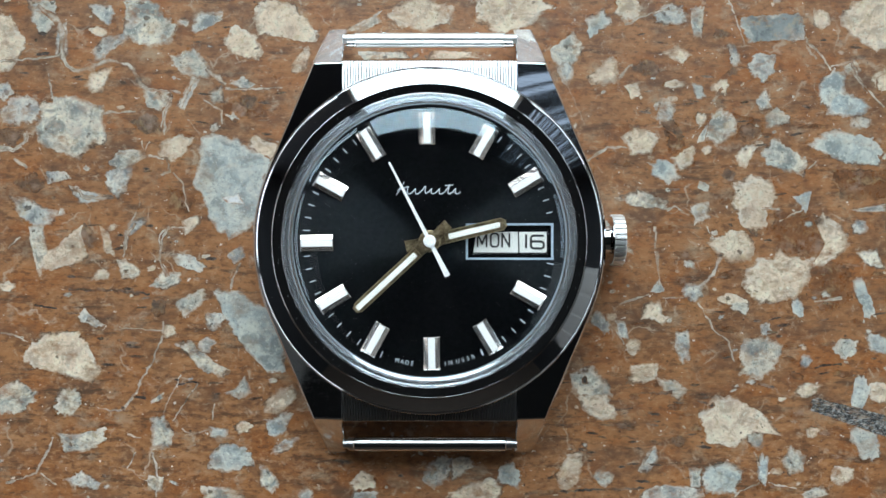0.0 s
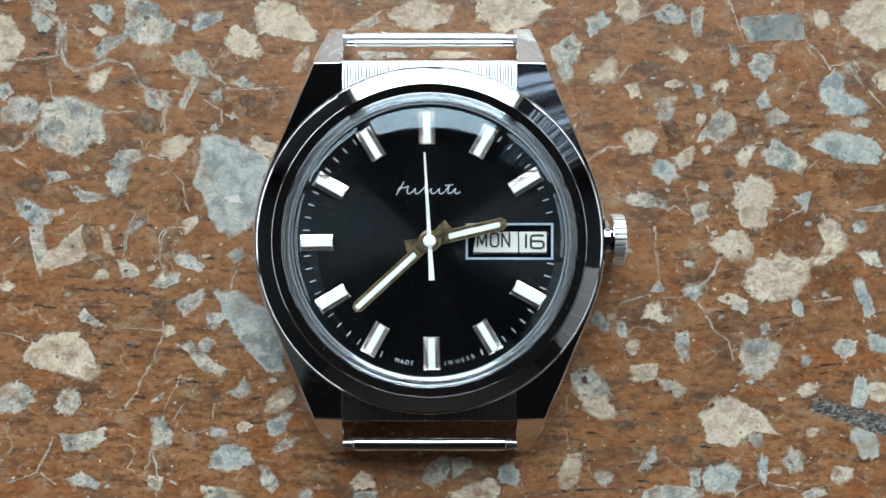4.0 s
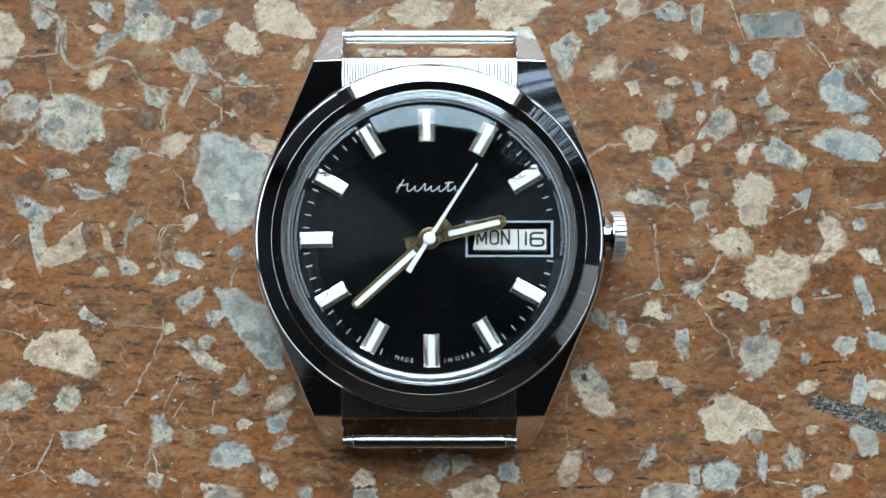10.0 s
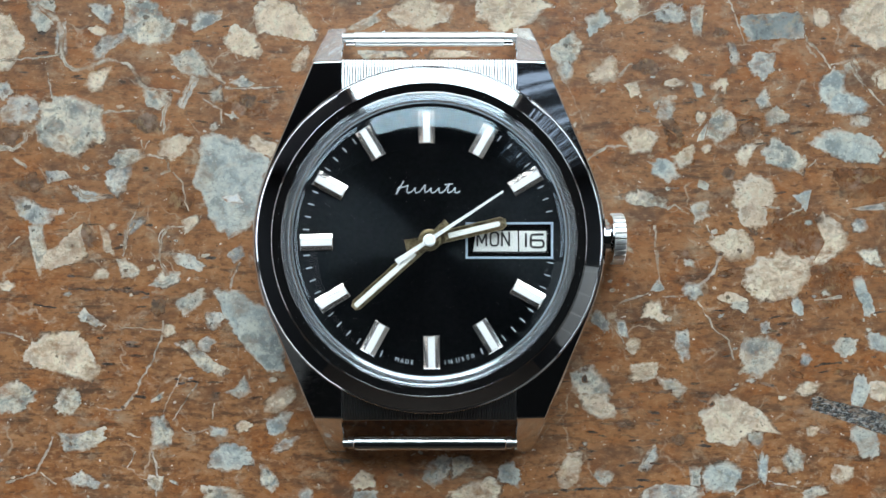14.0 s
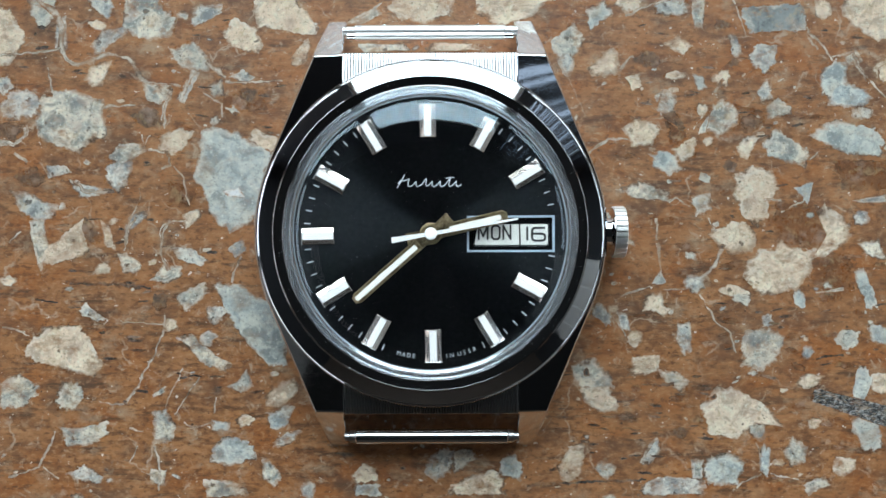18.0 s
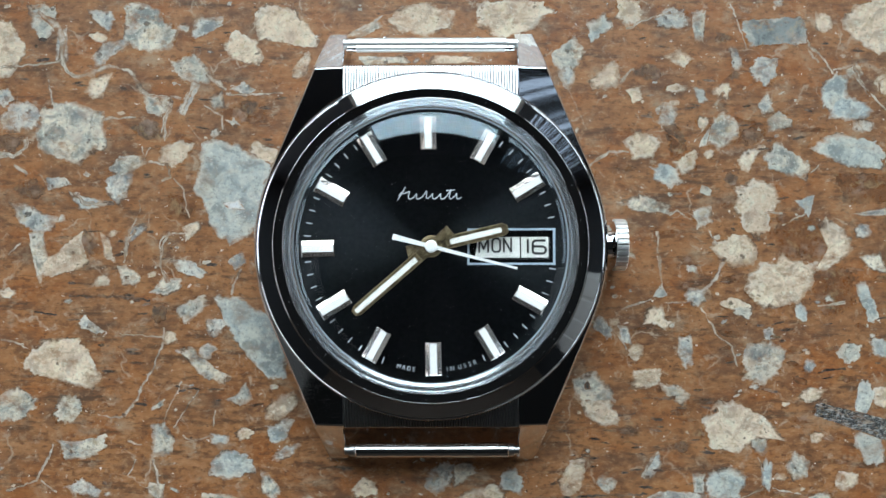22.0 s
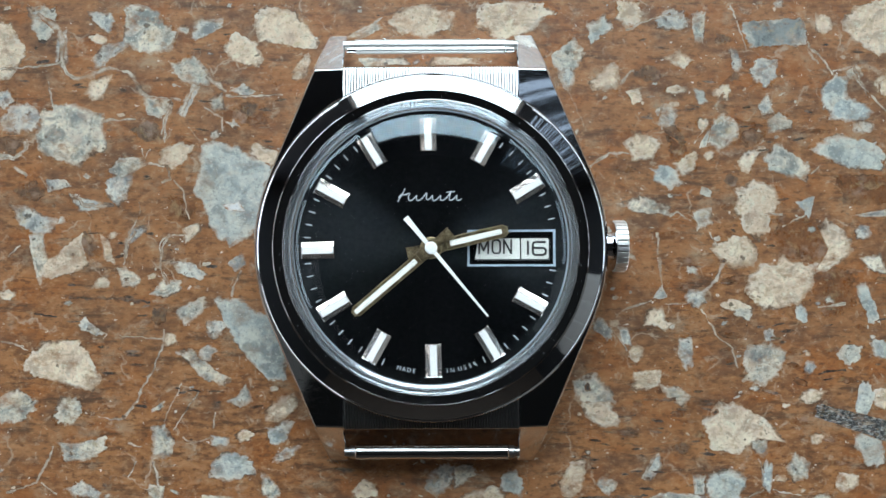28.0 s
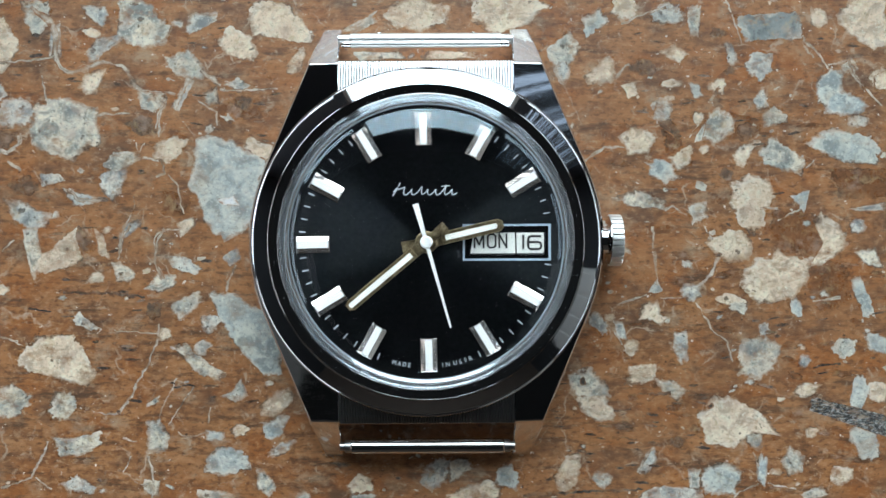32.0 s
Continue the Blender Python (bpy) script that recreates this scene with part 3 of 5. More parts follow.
part("inner_rim", lathe([(15.27 + 0.075 * math.cos(radians(a)), 7.485 + 0.075 * math.sin(radians(a))) for a in range(0, 360, 30)], 200), STEEL_BEZEL, bezel, "thin bright rim round the crystal")
part("milled_edge", lathe([(17.95, 6.0), (18.15, 6.0), (18.23, 6.2), (18.23, 6.68), (18.215, 6.694), (17.98, 6.80), (17.96, 6.80), (17.95, 6.55)], 960, True, lambda k, i: (-0.10 if i % 2 == 0 and 1 <= k <= 5 else 0)), STEEL_LUG, bezel, "fine coin-edge ring")


def dome(r, top, edge):
    q = r / 14.5
    return top - 0.5 * q ** 2 - edge * q ** 6 - 0.17 * max(0.0, r - 12.8) ** 2


crystal = [(15.18, 7.42), (15.18, 7.6), (15.08, 7.74), (14.94, 7.82)] + [(r, dome(r, 10.2, 1.0)) for r in (14.8, 14.65, 14.5, 14.35, 14.2, 14.05, 13.9, 13.7, 13.5, 13.3, 13.0, 12.4, 11.7, 11.0, 10.0, 8.5, 7.0, 5.0, 2.5)] + [(0, 10.2)]
inner = [(0, 9.35)] + [(r, dome(r, 9.35, 0.55)) for r in (2.5, 5.0, 7.0, 8.5, 10.0, 11.0, 12.0, 12.8, 13.4)] + [(13.9, 8.42), (14.3, 8.05), (14.6, 7.72), (14.8, 7.42)]
glass = part("crystal", lathe(crystal + inner, 200), ACRYLIC, watch, "clear domed acrylic crystal", sharp=24)
glass.visible_shadow = False
part("flange", lathe([(13.80, 7.01), (14.04, 7.05), (14.06, 7.16), (14.22, 7.19), (14.26, 7.10), (14.28, 6.9), (13.80, 6.9)], 160), FLANGE, watch, "pale satin ring round the dial", sharp=20)
part("tension_ring", lathe([(14.28, 7.08), (14.50, 7.17), (14.53, 7.27), (14.66, 7.30), (14.69, 7.22), (14.88, 7.25), (14.91, 7.36), (15.06, 7.38), (15.15, 7.41), (15.15, 6.9), (14.28, 6.9)], 160), TENSION, watch, "bright stepped ring that holds the crystal", sharp=20)

# dial with its markers
dial = part("dial", lathe([(0, 7.0), (13.9, 7.0), (13.95, 6.9), (0, 6.9)], 128, False), DIAL, watch, "black lacquered dial")
DIAL_TURN = 1.2


def on_dial(clock_deg, r):
    a = radians(90 - clock_deg + DIAL_TURN)
    return r * math.cos(a), r * math.sin(a), math.degrees(a) - 90


def index_mesh():
    """Applied baton: flat top and two wide bevels."""
    h, l, w, t = 0.46, 1.62, 0.83, 0.40
    rows = []
    for y, f in ((-l, 0.0), (-l, 0.8), (-l + 0.06, 1.0), (l - 0.06, 1.0), (l, 0.8), (l, 0.0)):
        rows.append([(-w, y, 0.0), (w, y, 0.0), (w, y, 0.16 * min(1, f * 2)), (t, y, h * f), (-t, y, h * f), (-w, y, 0.16 * min(1, f * 2))])
    return loft(rows)


for hour in (12, 1, 2, 4, 5, 6, 7, 8, 9, 10, 11):
    x, y, a = on_dial(hour * 30, 11.54)
    ob = part("hour_index", index_mesh(), NICKEL, watch, "applied metal baton index", (x, y, 7.0), a)
    # the window's reflection on the polished top, painted as a white strip
    part("top_glint", slab([(-0.36, -1.54), (0.36, -1.54), (0.36, 1.54), (-0.36, 1.54)], 0.44, 0.49, 0.02), WHITE_PAINT, ob, "white top with the window's reflection put in as colour")
for minute in range(60):
    if minute % 5 == 0 or minute in (14, 16, 27, 28, 29, 31, 32, 33):
        continue
    x, y, a = on_dial(minute * 6, 12.66)
    part("minute_tick", box(bmesh.new(), -0.06, 0.06, -0.31, 0.31, 0, 0.012), PRINT, dial, "", (x, y, 7.0), a)

# calendar window
WX0, WX1, WY0, WY1 = 3.78, 12.74, -1.97, 1.80
cal = part("calendar_window", loft([[(WX0, WY0, 7.001), (WX1, WY0, 7.001), (WX1, WY1, 7.001), (WX0, WY1, 7.001)], [(WX0, WY0, 7.03), (WX1, WY0, 7.03), (WX1, WY1, 7.03), (WX0, WY1, 7.03)]]), LACQUER, watch, "framed day and date window")
bm = bmesh.new()
for b in ((WX0, WX1, WY1 - 0.22, WY1), (WX0, WX1, WY0, WY0 + 0.22), (WX0, WX0 + 0.22, WY0 + 0.22, WY1 - 0.22), (WX1 - 0.22, WX1, WY0 + 0.22, WY1 - 0.22)):
    box(bm, *b, 7.03, 7.12)
part("frame_line", bm, PRINT_BLUE, cal, "pale blue-white frame line")
edge = bmesh.new()
for p in ((4.5, 12.16, -1.40, -1.28), (4.8, 12.16, 0.94, 0.98), (12.1, 12.18, -1.26, 0.92)):
    box(edge, *p, 7.03, 7.09)
part("aperture_edge", edge, STEEL_SATIN, cal, "thin bright edge of the opening")
part("day_disc", loft([[(4.56, -1.22, z), (9.18, -1.22, z), (9.14, 0.90, z), (4.90, 0.90, z)] for z in (7.03, 7.05)]), PAPER, cal, "white day panel")
part("date_disc", loft([[(9.32, -1.22, z), (11.92, -1.22, z), (12.05, -1.08, z), (12.05, 0.80, z), (11.95, 0.90, z), (9.28, 0.90, z)] for z in (7.03, 7.055)]), PAPER, cal, "white date panel")


def bars(*lines, wide=0.19, z=7.052):
    """A letter from straight strokes, each a hair above the last."""
    bm = bmesh.new()
    for k, (xa, ya, xb, yb) in enumerate(lines):
        d = math.hypot(xb - xa, yb - ya)
        ux, uy = (xb - xa) / d * wide / 2, (yb - ya) / d * wide / 2
        xa, ya, xb, yb, top = xa - ux * 0.8, ya - uy * 0.8, xb + ux * 0.8, yb + uy * 0.8, z + 0.02 + 0.003 * k
        rings = [[bm.verts.new((x, y, h)) for x, y in ((xa - uy, ya + ux), (xa + uy, ya - ux), (xb + uy, yb - ux), (xb - uy, yb + ux))] for h in (z, top)]
        bm.faces.new(rings[0])
        bm.faces.new(rings[1])
        for m in range(4):
            bm.faces.new((rings[0][m], rings[0][(m + 1) % 4], rings[1][(m + 1) % 4], rings[1][m]))
    return bm


LY0, LY1 = -0.62, 0.74
part("day_letter", bars((5.0, LY0, 5.0, LY1), (5.0, LY1, 5.46, LY0 + 0.3), (5.46, LY0 + 0.3, 5.92, LY1), (5.92, LY1, 5.92, LY0)), INK, cal, "black letter M")
part("day_letter", bars((6.36, LY0 + 0.2, 6.36, LY1 - 0.2), (6.36, LY1 - 0.2, 6.56, LY1), (6.56, LY1, 6.96, LY1), (6.96, LY1, 7.16, LY1 - 0.2), (7.16, LY1 - 0.2, 7.16, LY0 + 0.2), (7.16, LY0 + 0.2, 6.96, LY0), (6.96, LY0, 6.56, LY0), (6.56, LY0, 6.36, LY0 + 0.2)), INK, cal, "black letter O")
part("day_letter", bars((7.54, LY0, 7.54, LY1), (7.54, LY1, 8.28, LY0), (8.28, LY0, 8.28, LY1)), INK, cal, "black letter N")
lettering("date_digit", "1", 2.05, INK, cal, 9.98, -0.14, 7.075, 0, 0.9, 0.02)
part("date_digit", stroke([(11.78, 0.50), (11.6, 0.52), (10.75, 0.52), (10.55, 0.42), (10.48, 0.25), (10.48, -0.50), (10.55, -0.70), (10.75, -0.80), (11.5, -0.80), (11.7, -0.70), (11.78, -0.5), (11.78, -0.38), (11.7, -0.18), (11.5, -0.08), (10.52, -0.08)], 0.24, 7.057, 7.078), INK, cal, "wide black numeral 6")


def arc_word(name, text, start, step, r, size):
    word = None
    for k, ch in enumerate(text):
        x, y, a = on_dial(start - k * step, r)
        ob = lettering(name if k == 0 else "letter", ch, size, PRINT, watch if k == 0 else word, x, y, 7.012, a + 180)
        if k == 0:
            word, base = ob, ob.matrix_basis.copy()
        else:
            ob.matrix_basis = base.inverted() @ ob.matrix_basis


arc_word("word_made", "MADE", 196.2, 2.35, 12.74, 0.58)
arc_word("word_in", "IN", 173.8, 2.4, 12.74, 0.58)
arc_word("word_ussr", "USSR", 167.9, 2.43, 12.74, 0.58)

# maker's mark as a plain slanted flourish with three taller waves
def flourish(u):
    tall = sum(h * math.exp(-((u - c) / w) ** 2) for c, h, w in ((0.10, 0.62, 0.05), (0.44, 0.50, 0.025), (0.80, 0.50, 0.025)))
    y = 5.12 + 0.27 * math.sin(u * 50) + tall
    return -3.45 + 6.6 * u + 0.5 * (y - 5.1) + 0.10 * math.cos(u * 50), y


logo = part("dial_mark", stroke([flourish(k / 150) for k in range(151)], 0.10, 7.001, 7.016), PRINT, watch, "pale flowing line below the top marker")
for x0, y0, x1, y1 in ((-3.42, 4.72, -2.62, 6.1), (1.62, 5.70, 2.5, 5.78)):
    part("dash", stroke([(x0, y0), ((x0 + x1) / 2 + 0.04, (y0 + y1) / 2), (x1, y1)], 0.10, 7.016, 7.026), PRINT, logo)


# ---- the three watch pointers, built pointing to twelve ----
def blade_rim(h, y0, y1, w, z0, z1):
    """Raised border round the blade of a hand."""
    def ring(d):
        return [(-h + d, y0 + d), (h - d, y0 + d), (h - d, y1 - 0.45 - d * 0.4), (h * 0.5 - d * 0.4, y1 - d), (-h * 0.5 + d * 0.4, y1 - d), (-h + d, y1 - 0.45 - d * 0.4)]
    bm = bmesh.new()
    loops = [[bm.verts.new((x, y, z)) for x, y in ring(d)] for d, z in ((0.0, z0), (0.0, z1 - 0.03), (0.03, z1), (w, z1), (w, z0))]
    for a, b in zip(loops, loops[1:]):
        for k in range(6):
            bm.faces.new((a[k], a[(k + 1) % 6], b[(k + 1) % 6], b[k]))
    return bm


def pointer(name, length, tail, half, hub, lume0, lume1, thick, label):
    t = thick
    out = [(-half * 0.95, -tail), (half * 0.95, -tail), (half * 0.8, -hub * 0.8)]
    out += [(hub * math.sin(radians(a)), -hub * math.cos(radians(a))) for a in (55, 75, 95, 115, 130)]
    out += [(half, hub * 1.15), (half, length - 0.45), (half * 0.5, length), (-half * 0.5, length), (-half, length - 0.45), (-half, hub * 1.15)]
    out += [(-hub * math.sin(radians(a)), -hub * math.cos(radians(a))) for a in (130, 115, 95, 75, 55)]
    out += [(-half * 0.8, -hub * 0.8)]
    ob = part(name, slab(out, 0, t, 0.04), GOLD, watch, label)
    part("rim", blade_rim(half, lume0 - 0.42, length, 0.10, t, t + 0.12), GOLD_RIM, ob, "bright worn edge")
    w = 0.28
    strip = slab([(-w, lume0), (w, lume0), (w * 1.05, lume1 * 0.7), (w * 0.95, lume1 - 0.1), (0, lume1), (-w * 0.95, lume1 - 0.1), (-w * 1.05, lume1 * 0.7)], t, t + 0.07, 0.02)
    part("lume_strip", strip, LUME, ob, "off-white luminous filling")
    return ob


hour_pointer = pointer("hour_hand", 8.08, 2.55, 0.66, 1.08, 2.0, 7.45, 0.16, "aged brass hour hand with pale filling")
minute_pointer = pointer("minute_hand", 10.42, 2.6, 0.60, 1.0, 2.0, 10.2, 0.16, "aged brass minute hand with pale filling")
part("collar", lathe([(0.80, 0.16), (0.80, 0.26), (0.86, 0.30), (1.08, 0.30), (1.14, 0.26), (1.14, 0.16)], 40), GOLD_RIM, hour_pointer, "turned brass collar round the hub")
second_pointer = part("second_hand", slab([(-0.30, -4.05), (0.30, -4.05), (0.20, -0.5), (0.20, 0.6), (0.10, 9.05), (-0.10, 9.05), (-0.20, 0.6), (-0.20, -0.5)], 0, 0.10, 0.03), WHITE_PAINT, watch, "slim white sweep second hand")
part("hub", lathe([(0, -0.1), (0.62, -0.1), (0.64, 0.15), (0.5, 0.26), (0, 0.28)], 32, False), WHITE_PAINT, second_pointer, "white round hub cap")
part("pinion", lathe([(0, 7.0), (0.75, 7.0), (0.75, 8.2), (0, 8.2)], 24, False), GOLD, watch, "brass centre post")

# ---- crown ----
N_TOOTH = 28


def crown_ring(k, i):
    return -0.55 if k in (1, 2, 3, 4) and i % 6 == 0 else 0


bm = lathe([(0, 0.56), (2.68, 0.56), (2.76, 0.62), (2.76, 1.70), (2.68, 1.82), (0, 1.84)], N_TOOTH * 6, False, crown_ring)
crown = part("crown", bm, STEEL_CROWN, watch, "fluted steel winding crown")
crown.matrix_basis = pose(0.01890, 0.0001, 0.0039, 0, 90, 0)
part("crown_neck", lathe([(0, -0.9), (1.5, -0.9), (1.5, 0.3), (1.62, 0.47), (2.60, 0.50), (2.60, 0.57), (0, 0.58)], 48, False), STEEL, crown, "short polished crown tube")

# ---- spring bars between the lugs ----
def rod(r, half, lip=0.06):
    return lathe([(0, -half), (r - lip, -half), (r, -half + lip), (r, half - lip), (r - lip, half), (0, half)], 32, False)


bar = part("spring_bar", rod(0.66, 8.15), STEEL_WORN, watch, "bare folded steel spring bar across the lugs")
bar.matrix_basis = pose(0, 0.02186, 0.0031, 0, 90, 0)
roll = part("roll", rod(0.40, 8.02), STEEL_WORN, bar, "second roll of the folded tube")
roll.matrix_basis = pose(-0.00038, -0.00058, 0)
for x in (-4.95, 5.1):
    nick = part("nick", lathe([(0, -0.22), (0.14, -0.18), (0.2, 0.0), (0.14, 0.18), (0, 0.22)], 10, False), STEEL_BAR, bar, "small raised burr")
    nick.matrix_basis = pose(-0.00010, 0.00062, x * 0.001)
for e in (1, -1):
    pin = part("pin", lathe([(0, 8.1 * e), (0.54, 8.1 * e), (0.54, 8.95 * e), (0.5, 9.0 * e), (0.5, 9.4 * e), (0, 9.4 * e)], 20, False), STEEL_WORN, bar, "sprung steel pin")
    stub = part("stub", lathe([(0, 7.95 * e), (0.37, 7.95 * e), (0.37, 8.9 * e), (0.25, 9.0 * e), (0, 9.0 * e)], 16, False), STEEL_SATIN, roll, "short dark end of the folded tube")
bar = part("spring_bar", rod(0.80, 8.25, 0.12), STEEL_BAR, watch, "bare round steel spring bar across the lugs")
bar.matrix_basis = pose(0, -0.02195, 0.0031, 0, 90, 0)
for e in (1, -1):
    part("pin", lathe([(0, 8.15 * e), (0.66, 8.15 * e), (0.66, 8.85 * e), (0.5, 8.9 * e), (0.5, 9.4 * e), (0, 9.4 * e)], 20, False), STEEL_PLATE, bar, "thin dark sprung pin")


def pebble(bm, x, y, z, r):
    ring = [bm.verts.new((x + r * math.cos(a), y + r * math.sin(a), z)) for a in (0, 1.26, 2.51, 3.77, 5.03)]
    tip = bm.verts.new((x, y, z + r * 0.8))
    for i in range(5):
        bm.faces.new((ring[i], ring[(i + 1) % 5], tip))


bm = bmesh.new()
dusty = random.Random(3)
for k in range(70):
    a, r = dusty.uniform(0, 2 * math.pi), dusty.uniform(15.35, 16.0)
    pebble(bm, r * math.cos(a), r * math.sin(a), 7.495, dusty.uniform(0.015, 0.04))
for k in range(36):
    a, r = dusty.uniform(0, 2 * math.pi), dusty.uniform(16.5, 17.7)
    pebble(bm, r * math.cos(a), r * math.sin(a), 7.0 + (17.82 - r) * 0.385, dusty.uniform(0.012, 0.03))
for x, y in ((7.2, -6.6), (-4.0, 6.4), (3.1, 8.7), (-7.6, -2.4), (5.6, -3.9), (-2.2, -8.3)):
    pebble(bm, x, y, 7.0, 0.035)
tagged(part("dust", bm, PRINT, watch, "fine pale dust in the grooves"), kind="stuff")

# ---- stone chips of the terrazzo ----
TONES = {"w": GLINT_STONE, "c": CREAM, "g": GREY, "b": BLUE, "m": MIXED, "d": DARK, "s": SLATE, "k": SPECKLED, "p": PIT, "r": STAIN}
rng = random.Random(7)
placed = []


def chip_outline(w, h, turn, corners, rough):
    """Broken-stone outline: an uneven polygon with ragged edges."""
    seed = rng.uniform(0, 500)
    n = 34
    pts = []
    flats = sorted(rng.uniform(0, 2 * math.pi) for _ in range(corners))
    for i in range(n):
        a = 2 * math.pi * i / n
        r = 1.0
        for f in flats:
            c = math.cos(a - f)
            if c > 0.05:
                r = min(r, 0.80 / c)
        r *= 1.08 + rough * noise.noise((math.cos(a) * 1.6 + seed, math.sin(a) * 1.6, seed)) + rough * 0.55 * noise.noise((math.cos(a) * 6 + seed, math.sin(a) * 6, 3.1))
        x, y = r * w / 2 * math.cos(a), r * h / 2 * math.sin(a)
        t = radians(turn)
        pts.append((x * math.cos(t) - y * math.sin(t), x * math.sin(t) + y * math.cos(t)))
    return pts


def chip_mesh(pts, rise):
    bm = bmesh.new()
    rim = bm.verts.layers.float.new("rim")
    rings = []
    reach = sum(math.hypot(x, y) for x, y in pts) / len(pts)
    for f, z, e in ((1.0, -0.05, 0.0), (0.985, rise, 0.0), (1 - min(0.7, 1.15 / reach), rise + 0.004, 1.0)):
        ring = [bm.verts.new((x * f, y * f, z)) for x, y in pts]
        for v in ring:
            v[rim] = e
        rings.append(ring)
    mid = bm.verts.new((0, 0, rise + 0.005))
    mid[rim] = 1.25
    n = len(pts)
    for i in range(n):
        j = (i + 1) % n
        for a, b in zip(rings, rings[1:]):
            bm.faces.new((a[i], a[j], b[j], b[i]))
        bm.faces.new((rings[-1][i], rings[-1][j], mid))
    return bm


def chip(x, y, w, h, turn, tone, corners=6, rough=0.28):
    placed.append((x, y, w, h, radians(turn)))
    rise = 0.004 + 0.00025 * (len(placed) % 40)
    part("stone_chip", chip_mesh(chip_outline(w * 1.10 + 0.45, h * 1.10 + 0.45, turn, corners, rough), rise), TONES[tone], floor, "", (x, y, 0))


def stone(x, y, tone, *corners):
    """A broken stone from the bearing in degrees and the reach in millimetres of its corners."""
    own = random.Random(round(x * 31 + y * 57))
    seed = own.uniform(0, 500)
    tips = [((r + 0.40) * math.cos(radians(b)), (r + 0.40) * math.sin(radians(b))) for b, r in corners]
    size = sum(r for b, r in corners) / len(corners)
    placed.append((x, y, 2.0 * size, 2.0 * size, 0.0))
    pts = []
    for (xa, ya), (xb, yb) in zip(tips, tips[1:] + tips[:1]):
        span = math.hypot(xb - xa, yb - ya)
        n = max(3, round(span / max(0.22, size * 0.16)))
        for k in range(n):
            u = k / n
            px, py = xa + (xb - xa) * u, ya + (yb - ya) * u
            f = 1 + (0.09 * noise.noise((px * 0.8 + seed, py * 0.8, 2.0)) + 0.15 * noise.noise((px * 2.6 + seed, py * 2.6, 5.0))) * min(1.0, 1.6 / size + 0.45) + own.uniform(-0.02, 0.02)
            pts.append((px * f, py * f))
    if tone == "r":
        placed.pop()
        part("stain", chip_mesh(pts, 0.002 + 0.0001 * own.random()), STAIN, floor, "", (x, y, 0))
        return
    rise = 0.004 + 0.00025 * (len(placed) % 40)
    part("stone_chip", chip_mesh(pts, rise), TONES[tone], floor, "", (x, y, 0))


def splinter(x, y, w, h, turn, skew, tone, taper=1.0):
    """A sawn-looking stone with straight sides."""
    placed.append((x, y, w, h, radians(turn)))
    t = radians(turn)
    pts = []
    for (xa, ya), (xb, yb) in (((-1, -1), (1, -1)), ((1, -1), (1, 1)), ((1, 1), (-1, 1)), ((-1, 1), (-1, -1))):
        for k in range(8):
            u, v = xa + (xb - xa) * k / 8, ya + (yb - ya) * k / 8
            v2 = v * (1 + (taper - 1) * (1 - u) / 2)
            px, py = (u + rng.uniform(-0.01, 0.01)) * w / 2 - v * skew, (v2 + rng.uniform(-0.05, 0.05)) * h / 2
            pts.append((px * math.cos(t) - py * math.sin(t), px * math.sin(t) + py * math.cos(t)))
    part("stone_chip", chip_mesh(pts, 0.018), TONES[tone], floor, "", (x, y, 0))


def vein(width, pale, *pts):
    """Filled crack or dark drag mark through the binder, with an uneven width."""
    line = []
    depth = 0.0005 * (round(abs(pts[0][0]) * 100) % 17)
    for (xa, ya), (xb, yb) in zip(pts, pts[1:]):
        n = max(2, int(math.hypot(xb - xa, yb - ya) / 0.4))
        for k in range(n):
            t = k / n
            line.append((xa + (xb - xa) * t + rng.uniform(-0.1, 0.1), ya + (yb - ya) * t + rng.uniform(-0.1, 0.1)))
    line.append(pts[-1])
    bm = bmesh.new()
    rim = bm.verts.layers.float.new("rim")
    rows = []
    for i, (x, y) in enumerate(line):
        a, b = line[max(0, i - 1)], line[min(len(line) - 1, i + 1)]
        d = math.hypot(b[0] - a[0], b[1] - a[1]) or 1
        w = width * (0.40 + 1.5 * abs(noise.noise((x * 0.6, y * 0.6, 4)))) + 0.05
        core = 0.66 + 0.8 * noise.noise((x * 0.9, y * 0.9, 9))
        nx, ny = -(b[1] - a[1]) / d * w, (b[0] - a[0]) / d * w
        row = []
        for s, e in ((1, 0.0), (0, core), (-1, 0.0)):
            v = bm.verts.new((x + nx * s, y + ny * s, 0.015 + depth + 0.0004 * (i % 4)))
            v[rim] = e
            row.append(v)
        rows.append(row)
    for a, b in zip(rows, rows[1:]):
        for k in (0, 1):
            bm.faces.new((a[k], a[k + 1], b[k + 1], b[k]))
    part("vein", bm, VEIN if pale else PIT, floor)


stone(39.7, 1.7, "r", (51, 2.7), (131, 3.6), (165, 3.2), (228, 2.7), (300, 3.4), (349, 4.0))
stone(46.8, 7.2, "r", (28, 2.9), (155, 4.0), (214, 2.8), (336, 3.6))
stone(43.3, -4.2, "r", (53, 3.0), (113, 2.6), (184, 2.0), (249, 2.8), (317, 2.9))
stone(33.9, 13.3, "r", (32, 1.8), (130, 2.1), (210, 1.9), (314, 2.2))
stone(-22.4, 15.6, "r", (32, 2.3), (168, 2.8), (212, 2.1), (345, 2.7))
stone(-29.2, 5.2, "r", (30, 1.7), (132, 2.0), (217, 1.7), (311, 1.8))
stone(25.9, 12.1, "r", (78, 1.5), (137, 1.3), (245, 1.5), (321, 1.6))
stone(-32.2, -26.1, "m", (32, 0.9), (130, 0.8), (202, 0.8), (304, 1.0))
